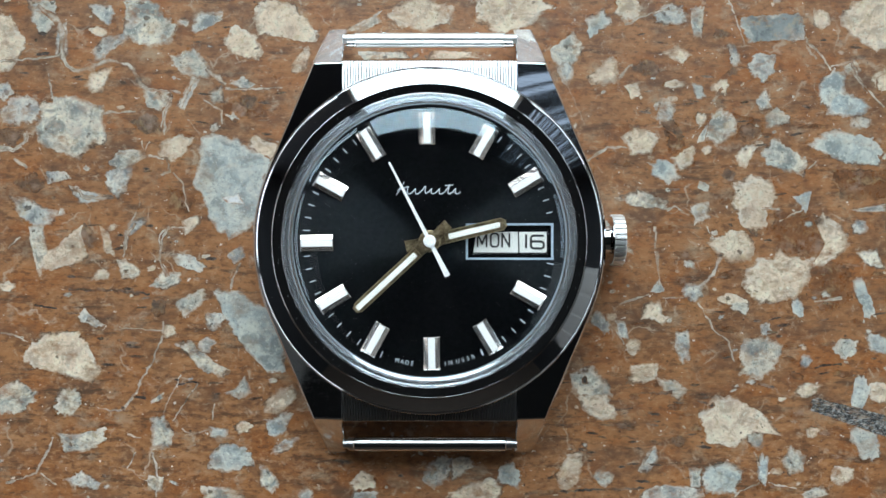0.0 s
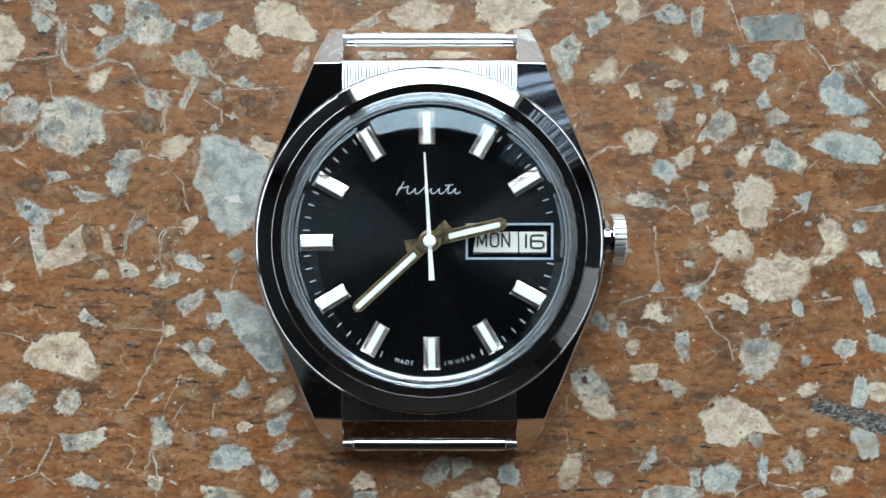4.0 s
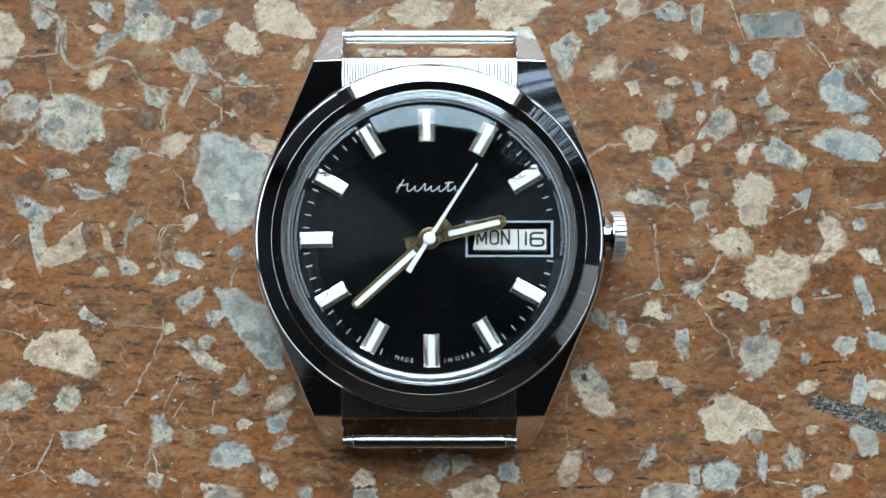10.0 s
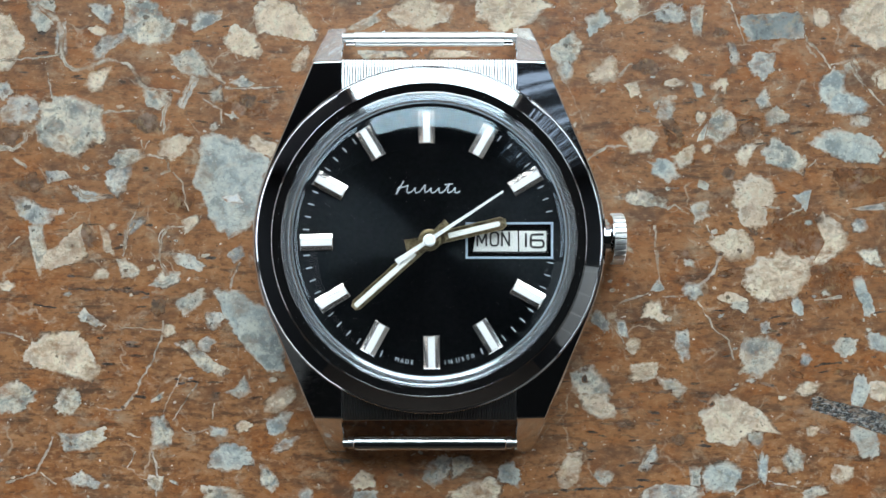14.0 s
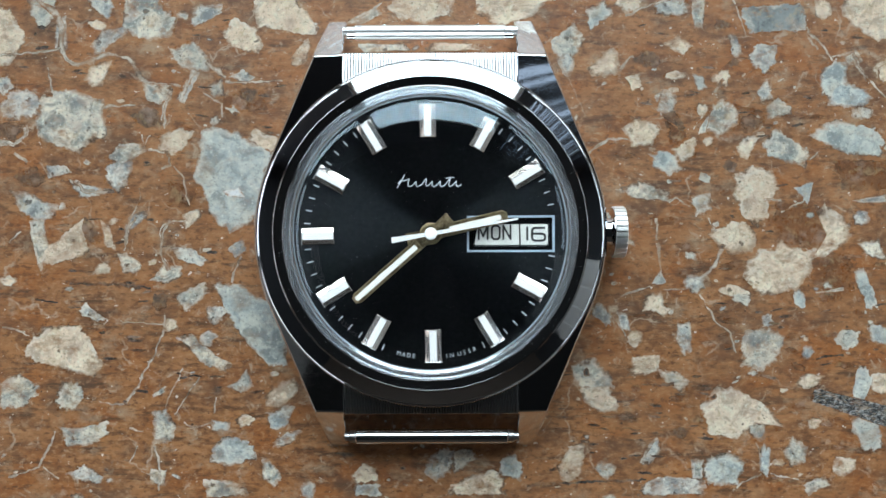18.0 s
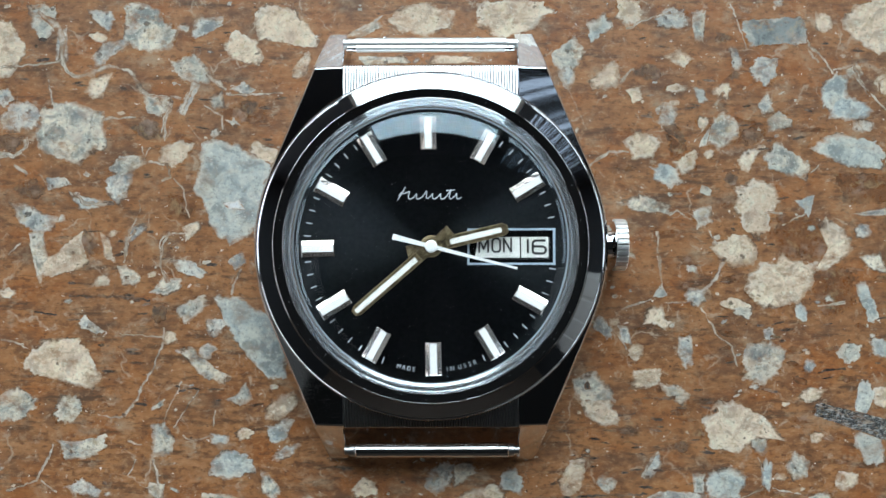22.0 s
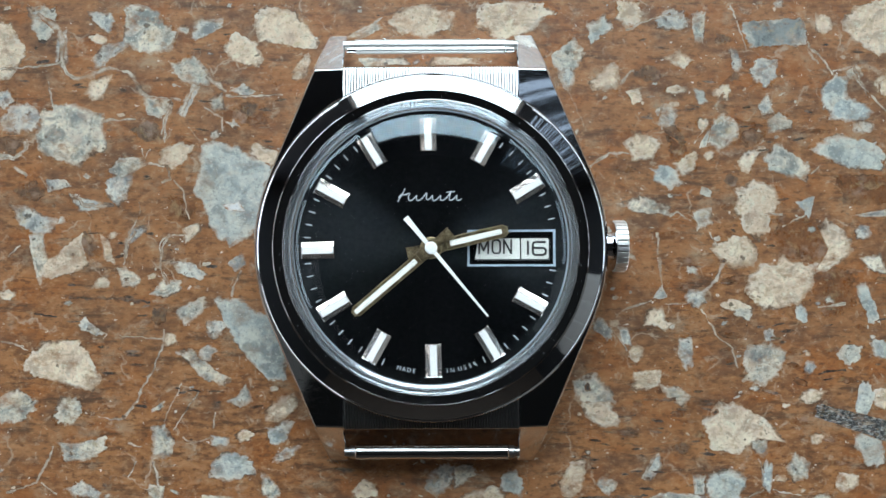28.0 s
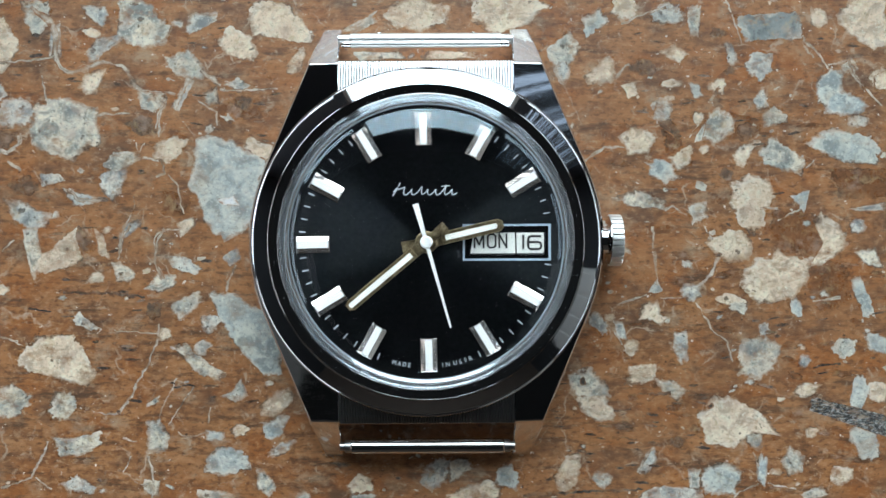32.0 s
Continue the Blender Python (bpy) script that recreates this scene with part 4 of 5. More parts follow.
stone(-44.6, 26.4, "m", (15, 1.6), (49, 1.8), (140, 2.1), (220, 1.3), (268, 2.1), (297, 1.7))
stone(-48.9, 22.9, "c", (35, 2.0), (83, 3.1), (110, 3.6), (243, 3.3), (266, 3.3), (282, 2.7), (314, 1.9), (348, 2.1))
stone(-42.5, 23.3, "g", (75, 1.7), (110, 1.4), (246, 1.4), (291, 1.6))
stone(-37.9, 26.4, "g", (41, 1.0), (151, 1.7), (188, 1.1), (292, 1.2), (354, 1.4))
stone(-33.0, 25.2, "m", (4, 2.5), (64, 2.2), (113, 3.2), (139, 3.5), (200, 2.5), (240, 2.5), (285, 2.5), (320, 3.3), (356, 3.3))
stone(-37.4, 22.6, "g", (20, 2.0), (36, 2.2), (120, 0.8), (197, 1.5), (226, 1.9), (254, 1.4), (288, 0.3))
stone(-38.4, 18.9, "c", (42, 2.0), (129, 0.9), (201, 1.5), (244, 1.3), (289, 1.1))
stone(-26.5, 25.5, "g", (3, 1.6), (25, 2.1), (141, 1.2), (217, 1.9), (231, 1.9), (275, 0.5))
stone(-22.3, 22.9, "c", (32, 1.5), (109, 1.9), (137, 2.1), (175, 2.0), (229, 1.4), (313, 2.3), (332, 2.3))
stone(-17.9, 25.4, "c", (54, 2.1), (125, 2.8), (156, 3.5), (209, 2.9), (269, 1.5), (322, 3.6), (339, 4.0))
stone(-28.1, 20.7, "m", (86, 1.6), (159, 2.2), (185, 1.8), (245, 1.2), (320, 2.2), (347, 2.1))
stone(-28.5, 17.3, "g", (49, 1.8), (81, 1.4), (227, 1.6), (259, 1.5))
stone(-31.8, 16.9, "m", (31, 1.5), (149, 1.6), (216, 1.3), (272, 1.1), (354, 1.4))
stone(-41.6, 13.7, "m", (32, 4.0), (69, 3.0), (119, 3.7), (141, 3.9), (171, 3.7), (211, 3.8), (231, 3.3), (286, 3.7), (303, 3.1), (332, 4.2))
stone(-47.2, 15.4, "g", (2, 2.5), (25, 1.7), (72, 1.9), (127, 1.7), (194, 2.3), (236, 1.8), (315, 1.7))
stone(-48.1, 12.6, "d", (30, 1.4), (152, 1.5), (203, 1.4), (286, 0.9), (351, 1.5))
stone(-29.8, 11.4, "c", (26, 2.3), (70, 1.5), (167, 1.7), (199, 1.8), (246, 1.9), (313, 1.2))
stone(-35.2, 10.1, "m", (2, 1.8), (33, 2.2), (135, 1.0), (194, 2.3), (240, 1.4))
stone(-36.2, 7.7, "g", (47, 2.0), (149, 1.6), (210, 1.5), (269, 1.7), (327, 1.3))
stone(-22.2, 18.5, "g", (98, 0.8), (182, 1.4), (261, 0.7), (354, 1.5))
stone(-25.2, 17.1, "m", (66, 1.0), (163, 0.9), (242, 0.8), (316, 1.0))
stone(-23.6, 7.4, "b", (35, 5.0), (64, 4.3), (106, 5.6), (124, 5.9), (182, 3.8), (219, 3.7), (253, 5.4), (267, 6.0), (295, 5.3), (353, 3.8))
stone(-43.1, 8.2, "g", (20, 1.1), (155, 1.3), (224, 1.0), (349, 1.3))
stone(-39.6, 5.9, "g", (2, 2.4), (135, 0.6), (150, 2.1), (176, 1.7), (224, 1.0), (351, 2.1))
stone(-45.6, 4.1, "g", (9, 2.5), (24, 1.0), (117, 1.5), (147, 3.1), (203, 1.4), (268, 1.5), (335, 2.4))
stone(-45.2, 0.4, "m", (77, 2.2), (116, 2.7), (252, 1.1), (273, 4.2), (320, 1.1))
stone(-42.2, -0.4, "c", (56, 3.4), (68, 2.5), (146, 0.8), (190, 3.0), (220, 3.3), (258, 1.5), (347, 2.3))
stone(-39.3, 1.2, "d", (5, 1.1), (114, 1.6), (157, 1.0), (254, 1.2), (305, 1.3))
stone(-37.5, 0.8, "c", (76, 0.7), (115, 1.7), (249, 0.7), (301, 1.6))
stone(-34.4, 2.6, "g", (13, 1.1), (39, 1.4), (162, 0.8), (225, 1.4), (256, 0.7))
stone(-28.1, 2.9, "c", (50, 1.3), (170, 0.9), (244, 1.2), (357, 0.7))
stone(-28.4, -1.5, "g", (81, 0.6), (153, 2.0), (203, 0.9), (321, 1.4), (349, 1.8))
stone(-35.1, -2.3, "m", (99, 1.0), (141, 1.2), (233, 1.0), (315, 1.1), (358, 1.1))
stone(-30.8, -3.5, "m", (31, 1.4), (115, 0.8), (198, 1.7), (248, 0.9), (351, 1.3))
stone(-28.0, -5.9, "m", (12, 1.6), (53, 2.1), (88, 0.8), (180, 1.5), (234, 2.1), (272, 0.9))
stone(-21.1, -8.9, "b", (60, 2.6), (100, 3.3), (118, 5.0), (137, 5.8), (194, 2.2), (276, 3.4), (291, 5.3), (307, 5.4), (340, 3.4))
stone(-39.4, -7.9, "g", (114, 1.1), (159, 1.4), (195, 0.9), (308, 1.1), (341, 1.7))
stone(-23.0, -0.7, "g", (66, 1.0), (180, 0.9), (254, 0.8), (346, 0.7))
stone(-42.5, -11.8, "c", (9, 3.2), (55, 3.3), (133, 3.2), (164, 3.9), (182, 4.4), (204, 3.4), (285, 2.4), (316, 4.3), (340, 4.1))
stone(-47.7, -16.6, "m", (15, 2.1), (85, 1.8), (154, 1.9), (218, 2.2), (264, 1.7), (350, 2.2))
stone(-41.9, -17.1, "m", (6, 1.6), (61, 2.0), (113, 1.6), (158, 1.3), (206, 1.7), (242, 1.9), (295, 1.5))
stone(-40.3, -21.3, "m", (29, 2.7), (148, 1.0), (163, 2.9), (214, 2.2), (290, 1.1), (358, 2.6))
stone(-31.5, -20.5, "m", (5, 1.1), (80, 2.0), (127, 1.7), (238, 1.7), (296, 2.0))
stone(-26.7, -12.4, "m", (122, 2.4), (149, 3.3), (269, 1.1), (318, 2.9), (340, 3.2), (349, 0.9))
stone(-22.6, -15.8, "m", (73, 1.4), (163, 0.3), (188, 1.6), (269, 0.8), (347, 1.0))
stone(-18.2, -16.9, "c", (10, 1.7), (51, 2.0), (104, 1.3), (192, 1.6), (219, 2.0), (259, 1.6))
stone(-18.4, -19.5, "b", (35, 1.8), (64, 1.1), (164, 1.3), (237, 1.4), (299, 1.0))
stone(-25.1, -20.4, "b", (16, 0.9), (150, 0.9), (215, 0.7), (324, 0.7))
stone(-23.7, -23.4, "b", (32, 2.0), (109, 1.6), (159, 2.0), (204, 2.5), (248, 1.4), (342, 2.6))
stone(-19.5, -25.7, "m", (87, 1.0), (121, 1.7), (216, 0.7), (284, 1.5), (337, 1.1))
stone(-24.7, -27.6, "m", (0, 2.4), (55, 0.9), (153, 2.2), (204, 1.8), (340, 2.2))
stone(-40.3, -25.9, "g", (90, 1.1), (172, 1.9), (214, 1.1), (332, 1.8), (354, 1.7))
stone(17.3, 25.3, "b", (65, 1.7), (166, 1.1), (242, 1.8), (358, 1.2))
stone(20.6, 27.0, "c", (43, 1.7), (138, 1.7), (200, 1.2), (259, 1.7), (327, 1.4))
stone(18.2, 19.6, "c", (55, 1.9), (84, 1.6), (191, 1.8), (219, 1.8), (317, 1.7))
stone(26.2, 21.7, "c", (89, 0.8), (175, 1.6), (292, 0.9), (358, 1.4))
stone(28.4, 25.4, "m", (65, 1.7), (122, 1.4), (257, 1.7), (283, 1.7))
stone(35.6, 20.3, "g", (42, 1.8), (111, 1.5), (169, 1.5), (217, 1.6), (274, 1.6), (332, 1.4))
stone(43.4, 17.8, "b", (47, 2.0), (82, 2.4), (143, 1.4), (229, 2.2), (266, 2.3), (329, 1.4))
stone(44.9, 16.1, "b", (16, 2.2), (107, 1.3), (155, 2.5), (206, 2.2), (304, 1.5), (353, 2.8))
stone(47.7, 25.4, "c", (59, 3.5), (134, 2.8), (172, 3.2), (189, 2.9), (233, 2.2), (281, 3.1), (313, 3.6))
stone(22.1, 12.0, "c", (11, 2.0), (100, 1.5), (168, 1.9), (230, 1.6), (310, 1.6))
stone(30.8, 13.5, "m", (25, 1.9), (86, 2.1), (145, 1.4), (208, 2.3), (265, 1.7), (345, 1.8))
stone(27.0, 10.2, "c", (38, 1.5), (84, 1.1), (180, 1.3), (248, 1.4), (320, 1.0))
stone(33.8, 10.4, "c", (41, 1.3), (88, 1.1), (178, 0.9), (237, 1.1), (277, 1.2))
stone(37.9, 10.1, "m", (34, 1.2), (110, 2.4), (171, 2.2), (196, 2.3), (318, 2.6), (353, 2.6))
stone(45.3, 11.3, "b", (24, 2.5), (128, 2.3), (173, 4.6), (188, 3.1), (263, 1.5), (328, 3.5), (352, 4.0))
stone(37.3, 14.6, "m", (14, 1.2), (93, 1.2), (167, 1.4), (223, 1.4), (337, 1.6))
stone(35.9, 16.6, "g", (84, 1.4), (192, 0.8), (239, 0.9), (314, 1.1))
stone(28.5, 17.6, "b", (64, 0.5), (134, 1.0), (261, 0.6), (324, 0.9))
stone(24.7, 8.7, "b", (8, 1.2), (91, 1.1), (154, 1.8), (195, 1.3), (285, 1.1), (342, 2.0))
stone(21.2, 17.7, "c", (59, 0.7), (153, 0.8), (261, 0.7), (338, 0.7))
stone(34.7, 5.2, "c", (12, 2.6), (47, 2.9), (96, 2.8), (136, 3.0), (182, 2.2), (242, 2.6), (274, 3.6), (297, 2.9), (346, 1.7))
stone(32.4, 0.3, "c", (10, 2.2), (64, 1.7), (119, 1.7), (172, 2.8), (251, 1.6), (316, 2.3))
stone(37.4, -3.2, "c", (28, 4.4), (59, 2.7), (87, 2.7), (135, 2.5), (168, 3.7), (196, 3.9), (237, 3.2), (301, 2.7), (352, 3.3))
stone(43.3, 1.0, "c", (48, 1.8), (106, 2.7), (131, 2.6), (212, 0.5), (234, 3.4), (267, 2.2), (343, 2.0))
stone(22.4, 5.4, "m", (0, 2.6), (121, 1.1), (174, 2.8), (187, 2.5), (219, 0.7), (337, 2.5))
stone(28.6, 4.1, "g", (51, 1.3), (148, 1.3), (249, 1.3), (328, 1.1))
stone(27.8, -4.8, "g", (39, 1.3), (127, 1.0), (201, 1.3), (272, 0.9), (334, 1.1))
stone(24.0, -4.3, "b", (87, 0.7), (211, 0.7), (327, 0.7))
stone(23.6, -7.1, "c", (69, 1.3), (138, 1.3), (206, 1.6), (226, 0.7), (305, 1.4), (338, 1.9), (356, 0.8))
stone(47.0, -5.5, "b", (97, 2.4), (121, 2.4), (194, 0.6), (278, 2.4), (302, 2.4), (347, 0.7))
stone(40.3, 5.4, "b", (51, 1.2), (161, 1.0), (277, 1.3))
stone(48.1, 4.5, "g", (22, 1.4), (183, 2.4), (195, 1.2), (348, 1.4))
stone(47.9, -1.1, "m", (67, 1.0), (159, 1.6), (250, 0.7), (323, 1.7))
stone(35.3, -12.1, "m", (26, 2.6), (68, 2.6), (124, 2.2), (166, 2.2), (218, 2.7), (264, 2.4), (322, 2.2))
stone(32.3, -19.3, "c", (14, 3.2), (77, 2.4), (122, 3.1), (163, 3.7), (188, 3.5), (222, 3.1), (275, 2.7), (332, 2.4), (345, 5.6))
stone(34.9, -21.3, "m", (42, 1.1), (148, 1.1), (235, 0.8), (297, 1.1))
stone(16.3, -14.9, "m", (74, 1.7), (156, 2.6), (219, 1.8), (328, 2.8), (354, 2.1))
stone(17.4, -17.6, "c", (55, 1.6), (153, 2.2), (189, 1.6), (269, 1.3), (327, 2.2))
stone(22.2, -13.9, "c", (33, 2.0), (142, 1.3), (211, 1.9), (239, 1.3), (338, 1.3))
stone(25.7, -15.5, "m", (97, 0.8), (151, 1.9), (195, 0.8), (295, 1.3), (353, 1.5))
stone(26.8, -10.7, "g", (72, 1.7), (120, 1.5), (225, 0.9), (267, 1.9), (298, 1.4))
stone(45.0, -11.1, "m", (34, 1.3), (118, 1.0), (184, 1.3), (243, 1.1), (321, 1.1))
stone(46.5, -16.1, "b", (22, 1.0), (74, 2.0), (106, 1.4), (237, 1.8), (279, 1.6))
stone(47.2, -21.7, "b", (63, 1.8), (126, 2.4), (179, 1.5), (257, 1.9), (319, 2.4))
stone(14.1, -25.0, "c", (54, 2.2), (96, 1.5), (184, 1.4), (221, 1.6), (265, 1.9), (321, 1.2))
stone(31.1, -25.6, "b", (12, 2.3), (65, 1.9), (147, 2.0), (176, 2.3), (226, 2.0), (313, 2.1))
stone(28.2, -25.5, "m", (57, 1.1), (123, 1.1), (245, 1.0), (287, 1.3))
stone(39.1, -23.7, "m", (23, 1.1), (100, 1.5), (174, 1.0), (253, 1.4), (316, 1.2))
stone(44.5, -25.3, "c", (30, 1.3), (127, 1.0), (196, 1.3), (254, 1.0), (341, 1.0))
stone(41.4, -27.4, "m", (2, 1.4), (55, 1.1), (178, 1.3), (234, 1.1))
stone(-2.2, 26.1, "c", (13, 3.3), (67, 1.8), (147, 2.5), (178, 3.7), (203, 3.0), (262, 1.6), (341, 3.4))
stone(7.5, 26.5, "c", (8, 4.9), (24, 4.0), (148, 3.1), (174, 4.0), (198, 3.8), (239, 2.7), (319, 2.3))
stone(13.8, 22.0, "m", (15, 1.8), (76, 2.1), (174, 1.7), (250, 2.2), (289, 1.5))
stone(-0.5, -24.8, "g", (45, 2.1), (81, 1.5), (158, 1.4), (214, 1.8), (257, 1.7), (329, 1.4))
stone(2.0, -24.2, "m", (44, 1.5), (141, 1.2), (238, 1.8), (358, 1.3))
stone(-8.8, -26.1, "c", (33, 1.2), (102, 1.1), (178, 1.4), (217, 1.5), (339, 1.6))
stone(-8.7, -27.7, "g", (26, 1.3), (157, 1.5), (206, 1.3), (337, 1.5))
stone(7.4, -25.3, "b", (7, 1.1), (80, 1.4), (143, 1.3), (219, 1.3), (305, 1.5))
stone(3.9, -27.3, "c", (18, 2.5), (53, 1.9), (155, 1.8), (186, 3.3), (197, 3.4), (340, 2.9))
stone(-8.5, 25.1, "m", (7, 1.5), (39, 1.3), (41, 2.2), (197, 2.6), (233, 0.9))
stone(-6.6, 21.6, "m", (12, 1.9), (171, 2.6), (194, 2.0), (354, 2.9))
stone(0.9, 21.6, "c", (9, 2.4), (164, 1.8), (180, 2.7), (191, 2.4), (354, 3.0))
stone(25.3, -27.4, "g", (10, 3.5), (114, 0.9), (171, 2.9), (195, 3.7), (345, 3.5))
# shiny patch on the blue stone, its glint put in as white colour
stone(-23.4, 5.5, "w", (49, 0.6), (168, 1.2), (207, 0.6), (340, 1.3))
stone(29.0, 12.8, "m", (65, 1.6), (205, 0.3), (239, 1.0), (284, 0.5))
stone(49.3, 18.5, "c", (63, 1.2), (149, 0.8), (226, 1.0), (316, 1.2))
stone(34.9, 13.0, "m", (86, 0.8), (144, 0.5), (261, 0.8), (328, 0.6))
stone(24.4, 15.4, "g", (85, 1.1), (144, 0.8), (262, 1.1), (327, 0.9))
stone(45.5, 20.3, "m", (66, 0.7), (152, 1.1), (245, 0.8), (338, 1.1))
stone(20.0, -9.0, "g", (68, 0.6), (128, 1.1), (247, 0.5), (304, 1.2))
stone(33.1, -6.4, "m", (11, 0.8), (126, 1.0), (191, 0.8), (306, 1.0))
chip(-38.58, 24.34, 1.58, 0.88, 0, "c")
chip(-15.7, 20.99, 1.13, 2.77, -20, "c")
chip(-21.69, 16.45, 1.89, 1.39, 0, "d")
chip(-48.67, 17.72, 1.64, 2.02, 0, "g")
chip(-32.91, 13.93, 3.03, 1.64, 0, "d")
chip(-46.28, 7.31, 2.65, 1.64, 0, "d")
chip(-20.11, 10.91, 3.03, 2.14, -20, "c")
chip(-38.08, -2.9, 1.51, 0.88, 0, "c")
chip(-48.8, -4.22, 1.64, 0.88, 0, "c")
chip(-25.6, -8.13, 1.89, 1.51, 0, "g")
chip(-31.77, -6.56, 1.39, 1.64, 0, "d")
chip(-30.51, -9.08, 1.26, 1.13, 0, "c")
chip(-26.42, -10.65, 2.14, 1.13, 20, "g")
chip(-22.32, -19.8, 1.64, 1.13, 0, "c")
chip(-17.9, -22, 3.4, 0.76, 30, "g")
chip(-15.38, -27.68, 1.39, 1.26, 0, "g")
chip(13.74, 20.11, 1.26, 3.28, 0, "g")
chip(22.76, 20.24, 2.27, 1.51, 0, "d")
chip(25.6, 26.23, 3.4, 2.14, 12, "g")
chip(49.05, 18.85, 2.02, 2.52, 0, "c")
chip(42.3, 25.6, 1.64, 1.51, 0, "c")
chip(25.91, 18.47, 2.02, 0.76, 0, "c")
chip(30.96, 18.03, 2.02, 1.26, 35, "c")
chip(25.6, 13.62, 3.03, 1.01, -42, "d")
chip(46.72, 14.06, 1.89, 1.13, 0, "g")
chip(46.4, 2.46, 1.64, 1.26, 0, "g")
chip(24.84, 15.19, 1.77, 2.27, 0, "g")
chip(28.75, 14.44, 1.01, 1.26, 0, "c")
chip(32.53, 21.5, 1.13, 2.27, 10, "g")
chip(29.06, 7, 1.01, 0.63, -30, "b")
chip(31.9, 8.26, 1.26, 0.88, 0, "d")
chip(34.3, 12.99, 1.89, 1.51, 0, "d")
chip(39.59, -6.56, 1.26, 1.39, 0, "b")
chip(40.41, -12.55, 1.01, 1.26, 0, "g")
chip(26.23, -21.37, 1.64, 0.88, 0, "d")
chip(41.17, -20.43, 1.13, 0.88, 0, "c")
chip(32.53, -5.74, 3.03, 0.82, -15, "c")
chip(36, -9.02, 0.88, 1.39, 0, "g")
chip(48.92, -10.65, 3.4, 1.77, -22, "b")
chip(21.18, -10.97, 1.51, 1.51, 0, "c")
chip(17.53, -8.26, 2.77, 1.26, -50, "g")
chip(40.73, -15.7, 2.9, 1.01, 12, "c")
chip(48.8, -16.01, 2.02, 2.4, 0, "c")
chip(18.03, -25.47, 1.64, 1.51, 0, "m")
chip(23.07, -23.58, 1.01, 2.77, -25, "g")
chip(35.68, -24.52, 0.82, 3.28, 0, "b")
splinter(36.82, 24.65, 7.31, 3.28, 3, 0.44, "s", 1)
splinter(46.0, -18.7, 10.6, 2.5, -17, 0, "k", 0.7)
vein(0.3, True, (-45.33, 27.17), (-44.07, 26.23), (-42.81, 25.28), (-42.37, 24.02), (-42.62, 22.13), (-42.18, 20.87), (-41.11, 19.8), (-39.34, 20.24), (-37.76, 20.99), (-36.5, 20.99), (-34.8, 20.36), (-33.67, 18.35), (-33.04, 17.84))
vein(0.1, True, (-33.04, 17.84), (-30.51, 17.72), (-29.25, 17.4))
vein(0.12, True, (-49.43, 20.99), (-44.07, 21.31), (-42.62, 21.81))
vein(0.12, True, (-44.07, 19.61), (-43.63, 17.4), (-43.63, 16.77))
vein(0.1, True, (-30.51, 16.58), (-31.14, 15.19), (-31.46, 13.62))
vein(0.32, True, (-27.68, 19.29), (-28.62, 17.4), (-29.38, 15.82))
vein(0.25, True, (-26.42, 20.11), (-24.21, 18.35))
vein(0.12, True, (-38.08, 15.19), (-34.3, 15.32))
vein(0.22, True, (-49.43, 11.29), (-47.85, 11.1), (-46.59, 12.04), (-46.59, 12.99))
vein(0.12, True, (-47.85, 10.15), (-46.4, 9.02))
vein(0.22, True, (-41.23, 7), (-39.97, 5.74), (-37.45, 5.74))
vein(0.08, True, (-33.67, 12.04), (-33.35, 10.65))
vein(0.08, True, (-32.72, 12.04), (-33.23, 10.91))
vein(0.15, True, (-32.91, 10.47), (-31.14, 10.02))
vein(0.15, True, (-30.51, 9.84), (-30.51, 8.57), (-31.46, 8.26))
vein(0.06, True, (-30.2, 8.57), (-28.94, 7.31), (-28.75, 5.11), (-28.31, 4.16))
vein(0.08, True, (-30.51, 2.27), (-28.62, 2.58))
vein(0.1, True, (-31.52, 0.06), (-31.65, 1.64), (-30.64, 2.46))
vein(0.1, True, (-47.22, 1.32), (-48.48, 0.06))
vein(0.15, True, (-35.56, -0.25), (-35.24, 1.64), (-34.3, 2.9))
vein(0.1, True, (-49.43, -9.39), (-47.85, -9.52), (-46.28, -10.34))
vein(0.07, True, (-31.14, -1.7), (-30.7, -2.77))
vein(0.06, True, (-36.19, -8.76), (-31.14, -9.08))
vein(0.12, True, (-31.14, -8.13), (-31.27, -9.52), (-32.41, -12.55), (-33.67, -14.56))
vein(0.25, True, (-33.67, -14.56), (-33.98, -15.7), (-35.24, -17.27), (-35.68, -17.9))
vein(0.1, True, (-35.68, -17.9), (-37.13, -18.03), (-38.39, -17.72), (-39.97, -17.27))
vein(0.18, True, (-43.44, -21.06), (-44.07, -22.63), (-45.01, -24.21), (-45.33, -25.03), (-48.8, -26.1))
vein(0.07, True, (-44.89, -25.03), (-43.12, -26.29))
vein(0.08, True, (-29.25, -14.12), (-30.51, -16.64), (-31.14, -18.22))
vein(0.08, True, (-27.36, -15.07), (-28.94, -17.27), (-30.2, -19.17))
vein(0.06, True, (-25.79, -19.17), (-25.47, -17.27))
vein(0.08, True, (-25.79, -20.11), (-28.31, -20.62), (-29.13, -19.99))
vein(0.12, True, (-32.41, -22.63), (-31.9, -24.52), (-31.9, -25.79))
vein(0.1, True, (-31.9, -26.42), (-31.96, -27.68))
vein(0.1, True, (-33.98, -25.47), (-32.53, -26.1))
vein(0.08, True, (-35.24, -24.52), (-34.3, -22.63))
vein(0.08, True, (-33.67, -21.06), (-35.24, -20.62))
vein(0.15, True, (20.24, 24.97), (22.13, 25.91), (25.28, 26.86))
vein(0.2, True, (19.61, 18.98), (20.55, 20.24), (21.18, 20.55))
vein(0.12, True, (32.66, 26.04), (33.67, 22.76))
